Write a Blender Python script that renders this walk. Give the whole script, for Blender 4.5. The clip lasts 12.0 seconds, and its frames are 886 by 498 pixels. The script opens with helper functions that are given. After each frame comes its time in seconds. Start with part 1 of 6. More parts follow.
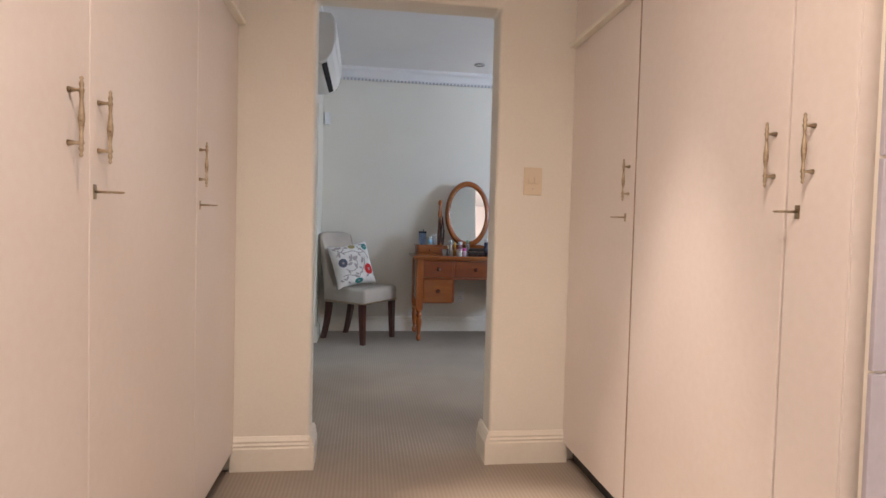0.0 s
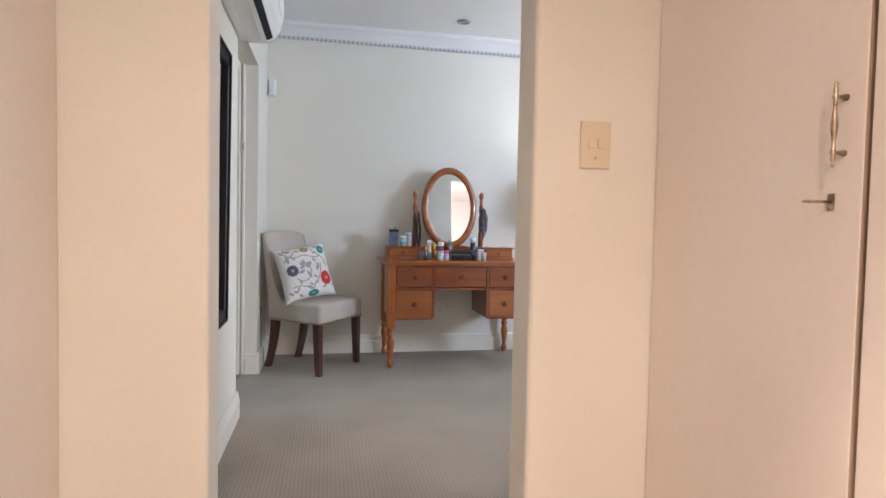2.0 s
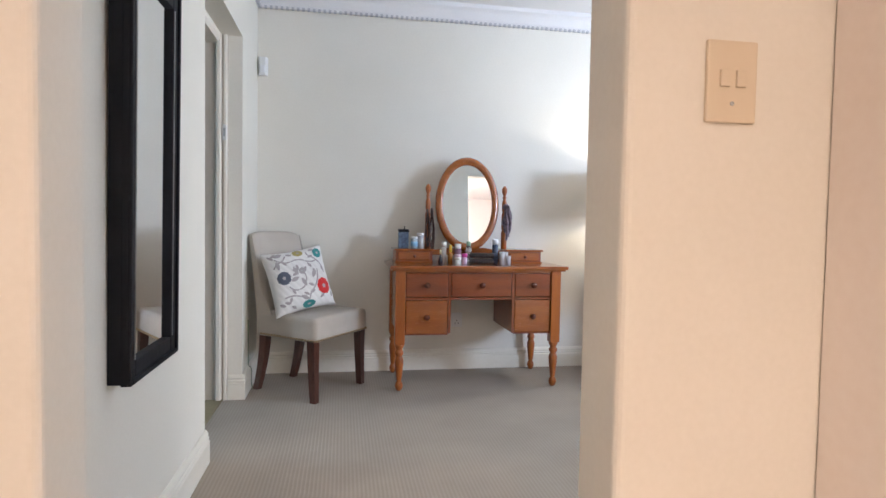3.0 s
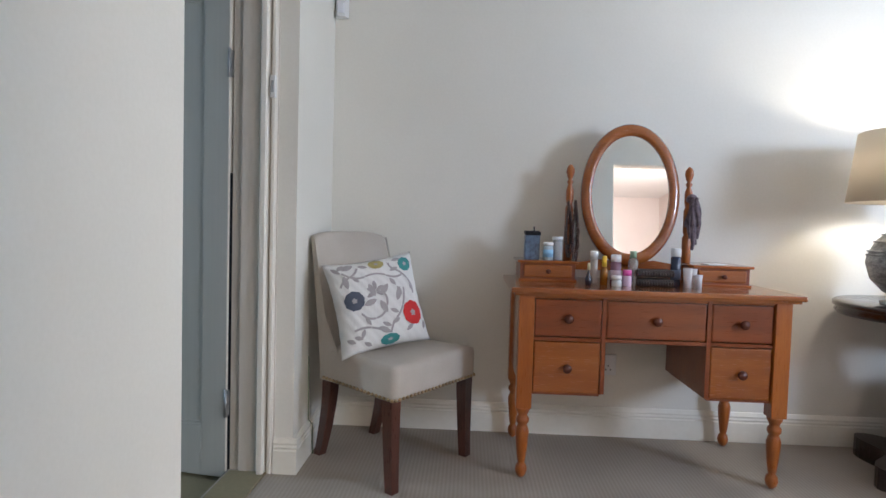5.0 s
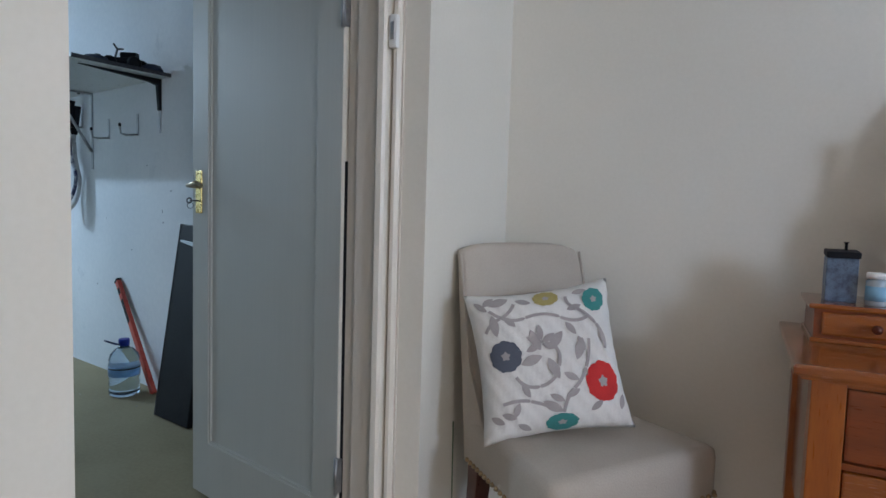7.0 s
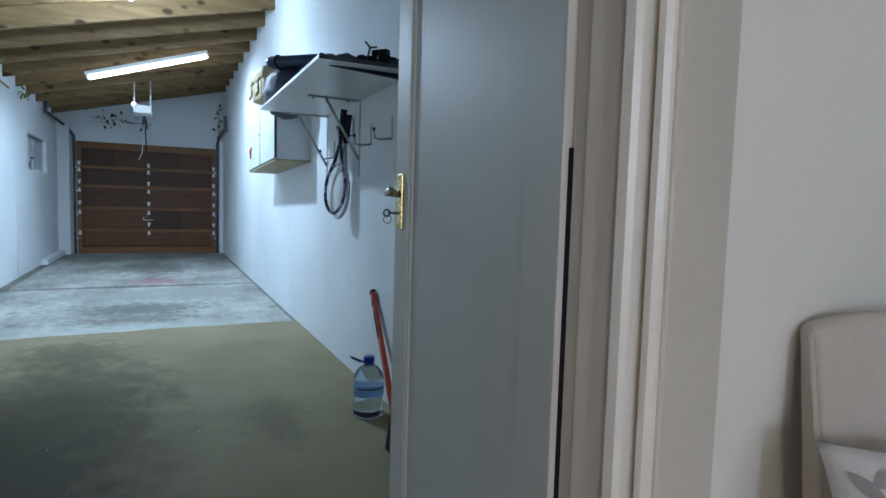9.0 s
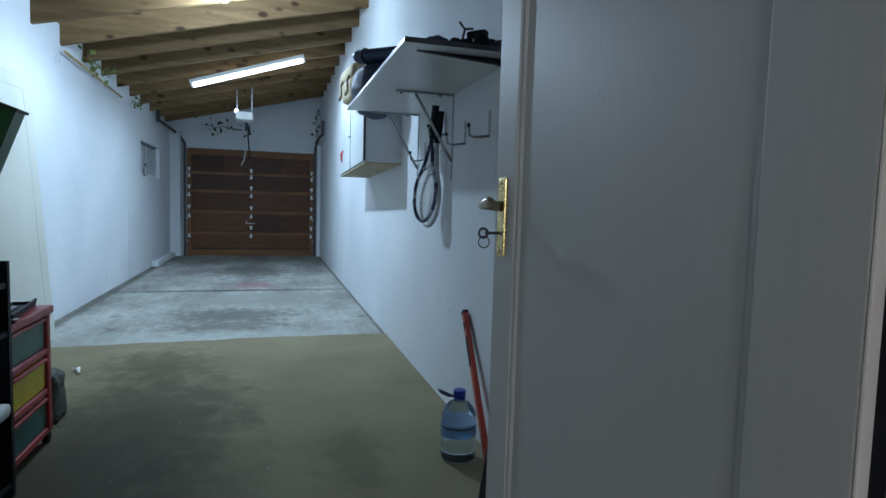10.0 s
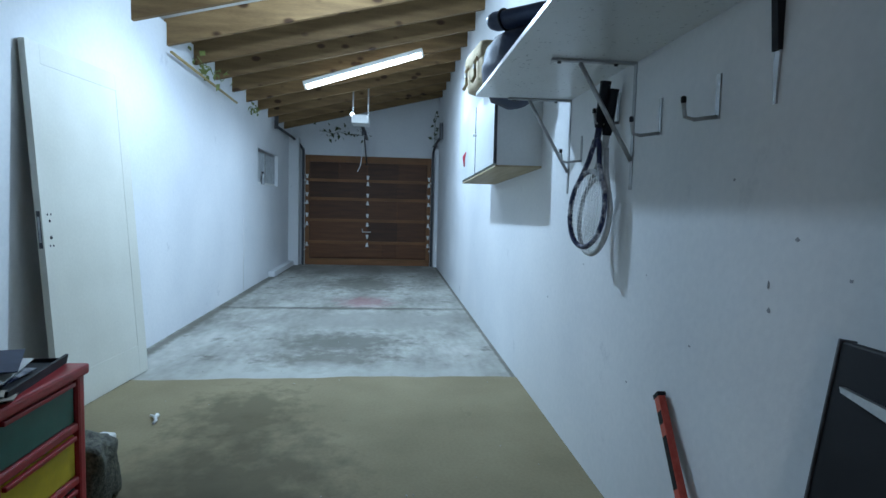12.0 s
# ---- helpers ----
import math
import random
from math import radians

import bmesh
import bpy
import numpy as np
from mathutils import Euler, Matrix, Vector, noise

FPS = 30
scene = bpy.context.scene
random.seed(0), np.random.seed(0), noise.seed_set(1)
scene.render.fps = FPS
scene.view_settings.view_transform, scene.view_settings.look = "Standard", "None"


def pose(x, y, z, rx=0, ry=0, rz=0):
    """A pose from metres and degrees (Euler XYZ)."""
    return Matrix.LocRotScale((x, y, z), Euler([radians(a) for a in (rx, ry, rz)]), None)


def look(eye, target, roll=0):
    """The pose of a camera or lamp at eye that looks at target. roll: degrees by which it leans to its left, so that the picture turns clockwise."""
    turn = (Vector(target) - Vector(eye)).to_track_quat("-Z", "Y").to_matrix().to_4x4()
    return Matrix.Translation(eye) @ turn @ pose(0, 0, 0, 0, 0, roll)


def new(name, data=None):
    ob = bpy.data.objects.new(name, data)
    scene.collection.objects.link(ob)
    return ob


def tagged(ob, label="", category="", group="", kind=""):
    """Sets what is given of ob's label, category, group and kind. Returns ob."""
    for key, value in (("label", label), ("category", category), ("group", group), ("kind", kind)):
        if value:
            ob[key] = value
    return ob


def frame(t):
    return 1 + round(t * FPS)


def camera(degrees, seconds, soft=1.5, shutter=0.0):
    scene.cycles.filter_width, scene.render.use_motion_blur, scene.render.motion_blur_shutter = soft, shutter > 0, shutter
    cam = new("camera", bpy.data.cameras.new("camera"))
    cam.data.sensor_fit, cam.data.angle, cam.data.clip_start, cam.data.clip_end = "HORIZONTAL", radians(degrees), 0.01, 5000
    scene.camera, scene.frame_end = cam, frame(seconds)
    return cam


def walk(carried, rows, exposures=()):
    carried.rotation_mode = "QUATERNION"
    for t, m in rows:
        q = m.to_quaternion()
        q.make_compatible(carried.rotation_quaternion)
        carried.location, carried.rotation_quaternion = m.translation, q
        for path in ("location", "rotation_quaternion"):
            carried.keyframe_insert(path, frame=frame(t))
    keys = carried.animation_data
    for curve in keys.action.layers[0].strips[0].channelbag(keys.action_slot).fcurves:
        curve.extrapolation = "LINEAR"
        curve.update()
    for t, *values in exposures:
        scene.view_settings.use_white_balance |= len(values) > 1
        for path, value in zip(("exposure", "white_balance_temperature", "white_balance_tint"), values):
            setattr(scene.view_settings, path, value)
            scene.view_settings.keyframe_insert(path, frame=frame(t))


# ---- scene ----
cam = camera(74.9, 12.0)
ROWS = [
    (0.0, 0.000, 0.000, 1.014, -7.77, -2.12, -1.48),
    (0.5, -0.006, 0.178, 1.022, -9.96, -2.16, -1.38),
    (1.0, 0.004, 0.426, 1.017, -11.01, -2.23, -1.30),
    (1.5, 0.013, 0.722, 1.016, -11.19, -2.20, -1.29),
    (2.0, 0.053, 1.050, 1.012, -11.29, -2.33, -1.18),
    (2.5, 0.108, 1.355, 1.009, -11.00, -2.35, -1.05),
    (4.5, 0.254, 2.534, 1.001, -1.26, -2.52, -1.54),
    (5.0, 0.264, 2.832, 1.000, 2.55, -2.60, -1.62),
    (5.5, 0.271, 3.062, 0.999, 7.33, -2.66, -1.57),
    (6.0, 0.332, 3.296, 1.008, 13.73, -2.84, -1.73),
    (6.5, 0.349, 3.513, 1.011, 20.19, -2.89, -1.78),
    (6.7, 0.347, 3.601, 1.025, 22.95, -3.33, -1.74),
    (8.3, 0.151, 4.186, 1.062, 48.37, -4.22, -1.67),
    (8.5, 0.108, 4.239, 1.063, 50.90, -4.30, -1.66),
    (9.0, -0.025, 4.382, 1.076, 55.96, -4.35, -1.64),
    (9.5, -0.176, 4.489, 1.090, 60.61, -4.34, -1.64),
    (10.0, -0.432, 4.598, 1.102, 65.30, -4.36, -1.62),
    (10.5, -0.610, 4.669, 1.097, 69.36, -4.39, -1.53),
    (11.0, -0.869, 4.767, 1.125, 72.31, -4.33, -1.59),
    (11.5, -1.161, 4.800, 1.138, 75.08, -4.33, -1.54),
    (12.0, -1.404, 4.800, 1.159, 76.64, -4.24, -1.45),
]
EXPOSURES = [(0.0, -0.44), (1.0, -0.06), (2.0, 0.05), (2.5, 0.16), (4.5, -0.02), (5.5, -0.2), (6.5, -0.37), (8.5, -0.42), (9.5, -0.88), (10.5, -1.08), (11.4, -0.86), (12.0, -0.8)]
walk(cam, [(t, pose(x, y, z, 90 + pitch, roll, yaw)) for t, x, y, z, yaw, pitch, roll in ROWS], EXPOSURES)

# the garage stands turned against the house: local x runs to its door, local y to its left wall
GARAGE = pose(-0.65, 5.60, -0.05, 0, 0, 171.79)

# ---- world and light ----
world = bpy.data.worlds.new("sky")
scene.world = world
world.use_nodes = True
wn = world.node_tree.nodes
sky = wn.new("ShaderNodeTexSky")
sky.sky_type, sky.sun_disc = "NISHITA", False
sky.sun_elevation, sky.sun_rotation = radians(40), radians(120)
world.node_tree.links.new(sky.outputs[0], wn["Background"].inputs[0])
wn["Background"].inputs[1].default_value = 0.12


def lamp(name, kind, m, watts, colour, **size):
    data = bpy.data.lights.new(name, kind)
    data.energy, data.color = watts, colour
    if kind == "AREA":
        data.shape, data.size, data.size_y = "RECTANGLE", size["w"], size["h"]
    elif kind in ("POINT", "SPOT"):
        data.shadow_soft_size = size.get("r", 0.03)
        if kind == "SPOT":
            data.spot_size, data.spot_blend = radians(size["cone"]), size.get("blend", 0.7)
    ob = new(name, data)
    ob.matrix_world = m
    return ob


WARM, COOL, TUBE = (1.0, 0.775, 0.65), (0.60, 0.74, 1.0), (0.515, 0.74, 1.0)
sun = bpy.data.lights.new("sun", "SUN")
sun.energy, sun.angle, sun.color = 2.5, radians(0.5), (1.0, 0.95, 0.88)
new("sun", sun).matrix_world = look((0, 0, 10), (-0.5, 0.9, 9.2))
# daylight in the bedroom's window; the bathroom's window is an unseen addition for fill
lamp("window_daylight", "AREA", look((4.25, 2.60, 1.72), (4.25, 5.0, 1.72)), 132, COOL, w=0.85, h=0.7)
lamp("bathroom_fill", "AREA", look((3.36, 1.35, 1.5), (2.0, 0.6, 1.0)), 150, (1.0, 0.95, 0.93), w=1.0, h=1.1)
# table lamp and passage downlights: the first shows its scallop, two are added fill
for x, y, watts, cone in ((0.50, 1.50, 330, 37), (0.05, 0.25, 108, 160), (-0.05, -0.9, 60, 150)):
    lamp("passage_downlight", "SPOT", look((x, y, 2.47), (x, y, 0)), watts, WARM, r=0.04, cone=cone)
lamp("table_lamp_bulb", "POINT", pose(2.07, 5.25, 1.31), 11.5, (1.0, 0.92, 0.82), r=0.04)
# the garage's tube and bulbs
lamp("tube_light", "AREA", GARAGE @ look((7.85, 1.24, 2.775), (7.85, 1.10, 2.3)), 105, TUBE, w=0.05, h=1.42)
lamp("bulb_light", "SPOT", GARAGE @ pose(5.04, 1.35, 2.765), 240, TUBE, r=0.045, cone=166, blend=0.42)
lamp("bulb_side_light", "POINT", GARAGE @ pose(5.04, 1.35, 2.765), 150, TUBE, r=0.045)
lamp("opener_light", "POINT", GARAGE @ pose(9.52, 1.56, 2.60), 3, TUBE, r=0.02)


# ---- materials ----
def node_mat(name):
    m = bpy.data.materials.new(name)
    m.use_nodes = True
    n = m.node_tree.nodes
    return m, n, m.node_tree.links, n["Principled BSDF"]


def paint(name, dark, light, rough=0.6, metal=0.0, scale=3.0, fine=60.0, bump=0.02, stretch=(1, 1, 1), spots=None, spot_scale=2.0, spot_at=0.62, coat=0.0, rand=0.0):
    """A surface of two close colours mixed by a broad and a fine noise, with fine relief and, if given, stains of a third colour."""
    m, n, l, b = node_mat(name)
    co = n.new("ShaderNodeTexCoord")
    mp = n.new("ShaderNodeMapping")
    mp.inputs["Scale"].default_value = stretch
    l.new(co.outputs["Object"], mp.inputs[0])
    big, small = n.new("ShaderNodeTexNoise"), n.new("ShaderNodeTexNoise")
    big.inputs["Scale"].default_value, small.inputs["Scale"].default_value = scale, fine
    big.inputs["Detail"].default_value, small.inputs["Detail"].default_value = 5, 4
    for t in (big, small):
        l.new(mp.outputs[0], t.inputs["Vector"])
    add = n.new("ShaderNodeMath")
    add.operation = "MULTIPLY_ADD"
    l.new(small.outputs[0], add.inputs[0])
    add.inputs[1].default_value = 0.45
    l.new(big.outputs[0], add.inputs[2])
    ramp = n.new("ShaderNodeMapRange")
    ramp.inputs[1].default_value, ramp.inputs[2].default_value = 0.5, 0.95
    l.new(add.outputs[0], ramp.inputs[0])
    mix = n.new("ShaderNodeMix")
    mix.data_type = "RGBA"
    mix.inputs[6].default_value, mix.inputs[7].default_value = (*dark, 1), (*light, 1)
    l.new(ramp.outputs[0], mix.inputs[0])
    colour = mix.outputs[2]
    if rand:
        info = n.new("ShaderNodeObjectInfo")
        hsv = n.new("ShaderNodeHueSaturation")
        mr = n.new("ShaderNodeMapRange")
        mr.inputs[3].default_value, mr.inputs[4].default_value = 1 - rand, 1 + rand
        l.new(info.outputs["Random"], mr.inputs[0])
        l.new(mr.outputs[0], hsv.inputs["Value"])
        l.new(colour, hsv.inputs["Color"])
        colour = hsv.outputs[0]
    if spots:
        st = n.new("ShaderNodeTexNoise")
        st.inputs["Scale"].default_value, st.inputs["Detail"].default_value, st.inputs["Roughness"].default_value = spot_scale, 8, 0.65
        l.new(co.outputs["Object"], st.inputs["Vector"])
        sr = n.new("ShaderNodeMapRange")
        sr.inputs[1].default_value, sr.inputs[2].default_value = spot_at, spot_at + 0.12
        l.new(st.outputs[0], sr.inputs[0])
        m2 = n.new("ShaderNodeMix")
        m2.data_type = "RGBA"
        m2.inputs[7].default_value = (*spots, 1)
        l.new(sr.outputs[0], m2.inputs[0])
        l.new(colour, m2.inputs[6])
        colour = m2.outputs[2]
    l.new(colour, b.inputs["Base Color"])
    rr = n.new("ShaderNodeMapRange")
    rr.inputs[3].default_value, rr.inputs[4].default_value = max(rough - 0.08, 0.03), min(rough + 0.08, 1)
    l.new(small.outputs[0], rr.inputs[0])
    l.new(rr.outputs[0], b.inputs["Roughness"])
    b.inputs["Metallic"].default_value = metal
    if coat:
        b.inputs["Coat Weight"].default_value, b.inputs["Coat Roughness"].default_value = coat, 0.12
    if bump:
        bp = n.new("ShaderNodeBump")
        bp.inputs["Strength"].default_value, bp.inputs["Distance"].default_value = min(1, bump * 10), 0.004
        l.new(add.outputs[0], bp.inputs["Height"])
        l.new(bp.outputs[0], b.inputs["Normal"])
    return m


def plain(name, colour, rough=0.5, metal=0.0, glow=0.0, clear=0.0):
    m, n, l, b = node_mat(name)
    b.inputs["Base Color"].default_value = (*colour, 1)
    b.inputs["Roughness"].default_value, b.inputs["Metallic"].default_value = rough, metal
    b.inputs["Transmission Weight"].default_value = clear
    if glow:
        b.inputs["Emission Color"].default_value, b.inputs["Emission Strength"].default_value = (*colour, 1), glow
    return m


def wood(name, dark, light, rough=0.35, along=0, coat=0.3, rings=9.0, rand=0.0):
    """Grain along one axis with knots, under varnish."""
    s = [5.0, 5.0, 5.0]
    s[along] = 0.5
    m = paint(name, dark, light, rough, 0, rings * 0.45, 55, 0.012, tuple(s), spots=tuple(c * 0.42 for c in dark), spot_scale=5.5, spot_at=0.70, coat=coat, rand=rand)
    return m


def knotted(material, scale=5.0, size=0.18):
    """Dark oval knots scattered over a timber."""
    n, l = material.node_tree.nodes, material.node_tree.links
    b = n["Principled BSDF"]
    old = b.inputs["Base Color"].links[0].from_socket
    co, mp, vo = n.new("ShaderNodeTexCoord"), n.new("ShaderNodeMapping"), n.new("ShaderNodeTexVoronoi")
    mp.inputs["Scale"].default_value = (1.0, 0.75, 1.3)
    vo.inputs["Scale"].default_value = scale
    l.new(co.outputs["Object"], mp.inputs[0])
    l.new(mp.outputs[0], vo.inputs["Vector"])
    mr = n.new("ShaderNodeMapRange")
    mr.inputs[1].default_value, mr.inputs[2].default_value, mr.inputs[3].default_value, mr.inputs[4].default_value = size * 0.75, size * 1.3, 0.92, 0.0
    l.new(vo.outputs["Distance"], mr.inputs[0])
    mx = n.new("ShaderNodeMix")
    mx.data_type = "RGBA"
    mx.inputs[7].default_value = (0.045, 0.018, 0.008, 1)
    l.new(mr.outputs[0], mx.inputs[0])
    l.new(old, mx.inputs[6])
    l.new(mx.outputs[2], b.inputs["Base Color"])
    return material


def carpet_material():
    """Ribbed loop-pile carpet: thin ribs running with the walk."""
    m, n, l, b = node_mat("carpet")
    co = n.new("ShaderNodeTexCoord")
    w1, w2, big = n.new("ShaderNodeTexWave"), n.new("ShaderNodeTexWave"), n.new("ShaderNodeTexNoise")
    w1.bands_direction, w2.bands_direction = "X", "Y"
    w1.inputs["Scale"].default_value, w2.inputs["Scale"].default_value = 20, 30
    w1.inputs["Distortion"].default_value, w2.inputs["Distortion"].default_value = 0.6, 1.5
    w1.inputs["Detail Scale"].default_value = 3
    big.inputs["Scale"].default_value, big.inputs["Detail"].default_value = 2.2, 7
    for t in (w1, w2, big):
        l.new(co.outputs["Object"], t.inputs["Vector"])
    mul = n.new("ShaderNodeMath")
    mul.operation = "MULTIPLY_ADD"
    mul.inputs[1].default_value = 0.35
    l.new(w2.outputs[1], mul.inputs[0])
    l.new(w1.outputs[1], mul.inputs[2])
    mr = n.new("ShaderNodeMapRange")
    mr.inputs[2].default_value = 1.3
    l.new(mul.outputs[0], mr.inputs[0])
    mix = n.new("ShaderNodeMix")
    mix.data_type = "RGBA"
    mix.inputs[6].default_value, mix.inputs[7].default_value = (0.375, 0.322, 0.266, 1), (0.435, 0.376, 0.312, 1)
    l.new(mr.outputs[0], mix.inputs[0])
    m2 = n.new("ShaderNodeMix")
    m2.data_type, m2.blend_type = "RGBA", "MULTIPLY"
    m2.inputs[0].default_value = 0.6
    br = n.new("ShaderNodeMapRange")
    br.inputs[1].default_value, br.inputs[2].default_value, br.inputs[3].default_value = 0.3, 0.7, 0.75
    l.new(big.outputs[0], br.inputs[0])
    cmb = n.new("ShaderNodeCombineColor")
    for i in range(3):
        l.new(br.outputs[0], cmb.inputs[i])
    l.new(mix.outputs[2], m2.inputs[6])
    l.new(cmb.outputs[0], m2.inputs[7])
    l.new(m2.outputs[2], b.inputs["Base Color"])
    b.inputs["Roughness"].default_value = 0.95
    b.inputs["Specular IOR Level"].default_value = 0.1
    bp = n.new("ShaderNodeBump")
    bp.inputs["Strength"].default_value, bp.inputs["Distance"].default_value = 0.15, 0.003
    l.new(mul.outputs[0], bp.inputs["Height"])
    l.new(bp.outputs[0], b.inputs["Normal"])
    return m


def concrete_material():
    """Old garage slab: pale screed with smears of cement, grey damp patches and cracks."""
    m = paint("concrete", (0.18, 0.175, 0.15), (0.46, 0.455, 0.415), 0.85, 0, 1.6, 11, 0.03, (0.6, 1.3, 1), spots=(0.135, 0.128, 0.105), spot_scale=3.4, spot_at=0.575)
    return m


MAT = dict(
    wall=paint("cream_wall_paint", (0.75, 0.72, 0.635), (0.81, 0.78, 0.70), 0.75, 0, 1.2, 90, 0.012),
    ceil=paint("white_ceiling_paint", (0.76, 0.76, 0.77), (0.82, 0.82, 0.83), 0.85, 0, 1.5, 80, 0.01),
    trim=paint("cream_gloss_trim", (0.78, 0.74, 0.64), (0.84, 0.81, 0.72), 0.35, 0, 2.5, 40, 0.01),
    cupboard=paint("cupboard_paint", (0.76, 0.685, 0.625), (0.82, 0.76, 0.71), 0.38, 0, 1.6, 50, 0.008),
    carpet=carpet_material(),
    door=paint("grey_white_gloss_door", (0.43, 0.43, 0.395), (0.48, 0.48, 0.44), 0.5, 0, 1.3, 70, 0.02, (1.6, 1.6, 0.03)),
    # darker copy of the frame gloss: the jamb's shade put into its colour
    jamb=paint("door_jamb_shaded_gloss", (0.60, 0.545, 0.475), (0.66, 0.60, 0.53), 0.4, 0, 4, 60, 0.003, (3, 3, 0.5)),
    frame=paint("door_frame_gloss", (0.78, 0.735, 0.65), (0.82, 0.775, 0.69), 0.3, 0, 4, 60, 0.003, (3, 3, 0.5)),
    pine=wood("honey_pine", (0.25, 0.060, 0.009), (0.37, 0.104, 0.015), 0.25, 0, 0.8),
    pine_up=wood("honey_pine_upright", (0.29, 0.068, 0.009), (0.42, 0.118, 0.015), 0.3, 2, 0.45),
    pine_red=wood("honey_pine_drawer", (0.18, 0.034, 0.007), (0.265, 0.060, 0.011), 0.3, 0, 0.45),
    knob=plain("dark_knob_wood", (0.12, 0.03, 0.015), 0.25),
    linen=paint("grey_linen", (0.44, 0.39, 0.33), (0.53, 0.48, 0.415), 0.9, 0, 4, 220, 0.05),
    leg=wood("mahogany_leg", (0.055, 0.016, 0.010), (0.095, 0.03, 0.018), 0.3, 2, 0.4),
    nail=plain("antique_brass", (0.44, 0.33, 0.20), 0.33, 1.0),
    brass=paint("worn_brass", (0.52, 0.36, 0.12), (0.72, 0.56, 0.24), 0.28, 1.0, 20, 90, 0.01),
    ornate=paint("aged_brass_handle", (0.30, 0.235, 0.155), (0.55, 0.46, 0.33), 0.3, 1.0, 30, 120, 0.01),
    steel=paint("galvanised_steel", (0.32, 0.33, 0.34), (0.50, 0.51, 0.52), 0.45, 0.9, 15, 80, 0.02),
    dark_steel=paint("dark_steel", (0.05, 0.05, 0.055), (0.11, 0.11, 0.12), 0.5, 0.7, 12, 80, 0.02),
    black=paint("black_lacquer", (0.006, 0.007, 0.010), (0.011, 0.012, 0.016), 0.6, 0, 6, 60, 0.01),
    ebony=wood("dark_carved_wood", (0.014, 0.007, 0.006), (0.03, 0.014, 0.011), 0.25, 2, 0.5),
    mirror=plain("mirror_silver", (0.93, 0.94, 0.94), 0.01, 1.0),
    glass=plain("clear_glass", (0.95, 0.97, 0.97), 0.02, 0, 0, 1.0),
    white=plain("white_plastic", (0.78, 0.78, 0.76), 0.35),
    switch=plain("ivory_plastic", (0.70, 0.60, 0.45), 0.4),
    plaster=paint("white_garage_plaster", (0.66, 0.68, 0.70), (0.76, 0.77, 0.78), 0.9, 0, 1.1, 38, 0.05, spots=(0.50, 0.52, 0.55), spot_scale=2.8, spot_at=0.63),
    concrete=concrete_material(),
    olive=paint("olive_floor_paint", (0.222, 0.182, 0.108), (0.295, 0.247, 0.153), 0.82, 0, 2.0, 60, 0.03, spots=(0.15, 0.128, 0.072), spot_scale=3.2, spot_at=0.66),
    rafter=knotted(wood("pine_rafter", (0.150, 0.088, 0.040), (0.260, 0.162, 0.074), 0.7, 1, 0.0, rand=0.14)),
    roof=paint("roof_sheet", (0.50, 0.50, 0.48), (0.66, 0.66, 0.64), 0.8, 0, 2, 30, 0.03),
    gdoor=wood("stained_garage_door", (0.075, 0.026, 0.008), (0.135, 0.050, 0.016), 0.62, 1, 0.0, rand=0.42),
    grail=wood("garage_door_rail", (0.15, 0.062, 0.019), (0.25, 0.105, 0.034), 0.6, 1, 0.0),
)
MAT["olive"].node_tree.nodes["Principled BSDF"].inputs["Specular IOR Level"].default_value = 0.2
MAT["rafter"].node_tree.nodes["Principled BSDF"].inputs["Specular IOR Level"].default_value = 0.25
MAT["black"].node_tree.nodes["Principled BSDF"].inputs["Specular IOR Level"].default_value = 0.25


# ---- mesh helpers ----
def box(bm, x0, x1, y0, y1, z0, z1, bevel=0.0, m=None):
    r = bmesh.ops.create_cube(bm, size=1.0)
    vs = r["verts"]
    bmesh.ops.transform(bm, verts=vs, matrix=Matrix.Translation(((x0 + x1) / 2, (y0 + y1) / 2, (z0 + z1) / 2)) @ Matrix.Diagonal((abs(x1 - x0), abs(y1 - y0), abs(z1 - z0), 1)))
    if bevel:
        es = list({e for v in vs for e in v.link_edges})
        out = bmesh.ops.bevel(bm, geom=es, offset=bevel, segments=2, affect="EDGES", profile=0.6)
        vs = list({v for f in out["faces"] for v in f.verts} | {v for v in vs if v.is_valid})
    if m is not None:
        bmesh.ops.transform(bm, verts=vs, matrix=m)
    return bm


def cube(x0, x1, y0, y1, z0, z1, bevel=0.0, m=None):
    return box(bmesh.new(), x0, x1, y0, y1, z0, z1, bevel, m)


def lathe(profile, seg=20, bm=None, m=None):
    """Turned shape about z from (radius, height) pairs."""
    bm = bm or bmesh.new()
    rings = []
    for r, z in profile:
        rings.append([bm.verts.new((max(r, 1e-4) * math.cos(2 * math.pi * k / seg), max(r, 1e-4) * math.sin(2 * math.pi * k / seg), z)) for k in range(seg)])
    for a, b in zip(rings, rings[1:]):
        for k in range(seg):
            bm.faces.new((a[k], a[(k + 1) % seg], b[(k + 1) % seg], b[k])).smooth = True
    bm.faces.new(list(reversed(rings[0])))
    bm.faces.new(rings[-1])
    if m is not None:
        bmesh.ops.transform(bm, verts=[v for r in rings for v in r], matrix=m)
    return bm


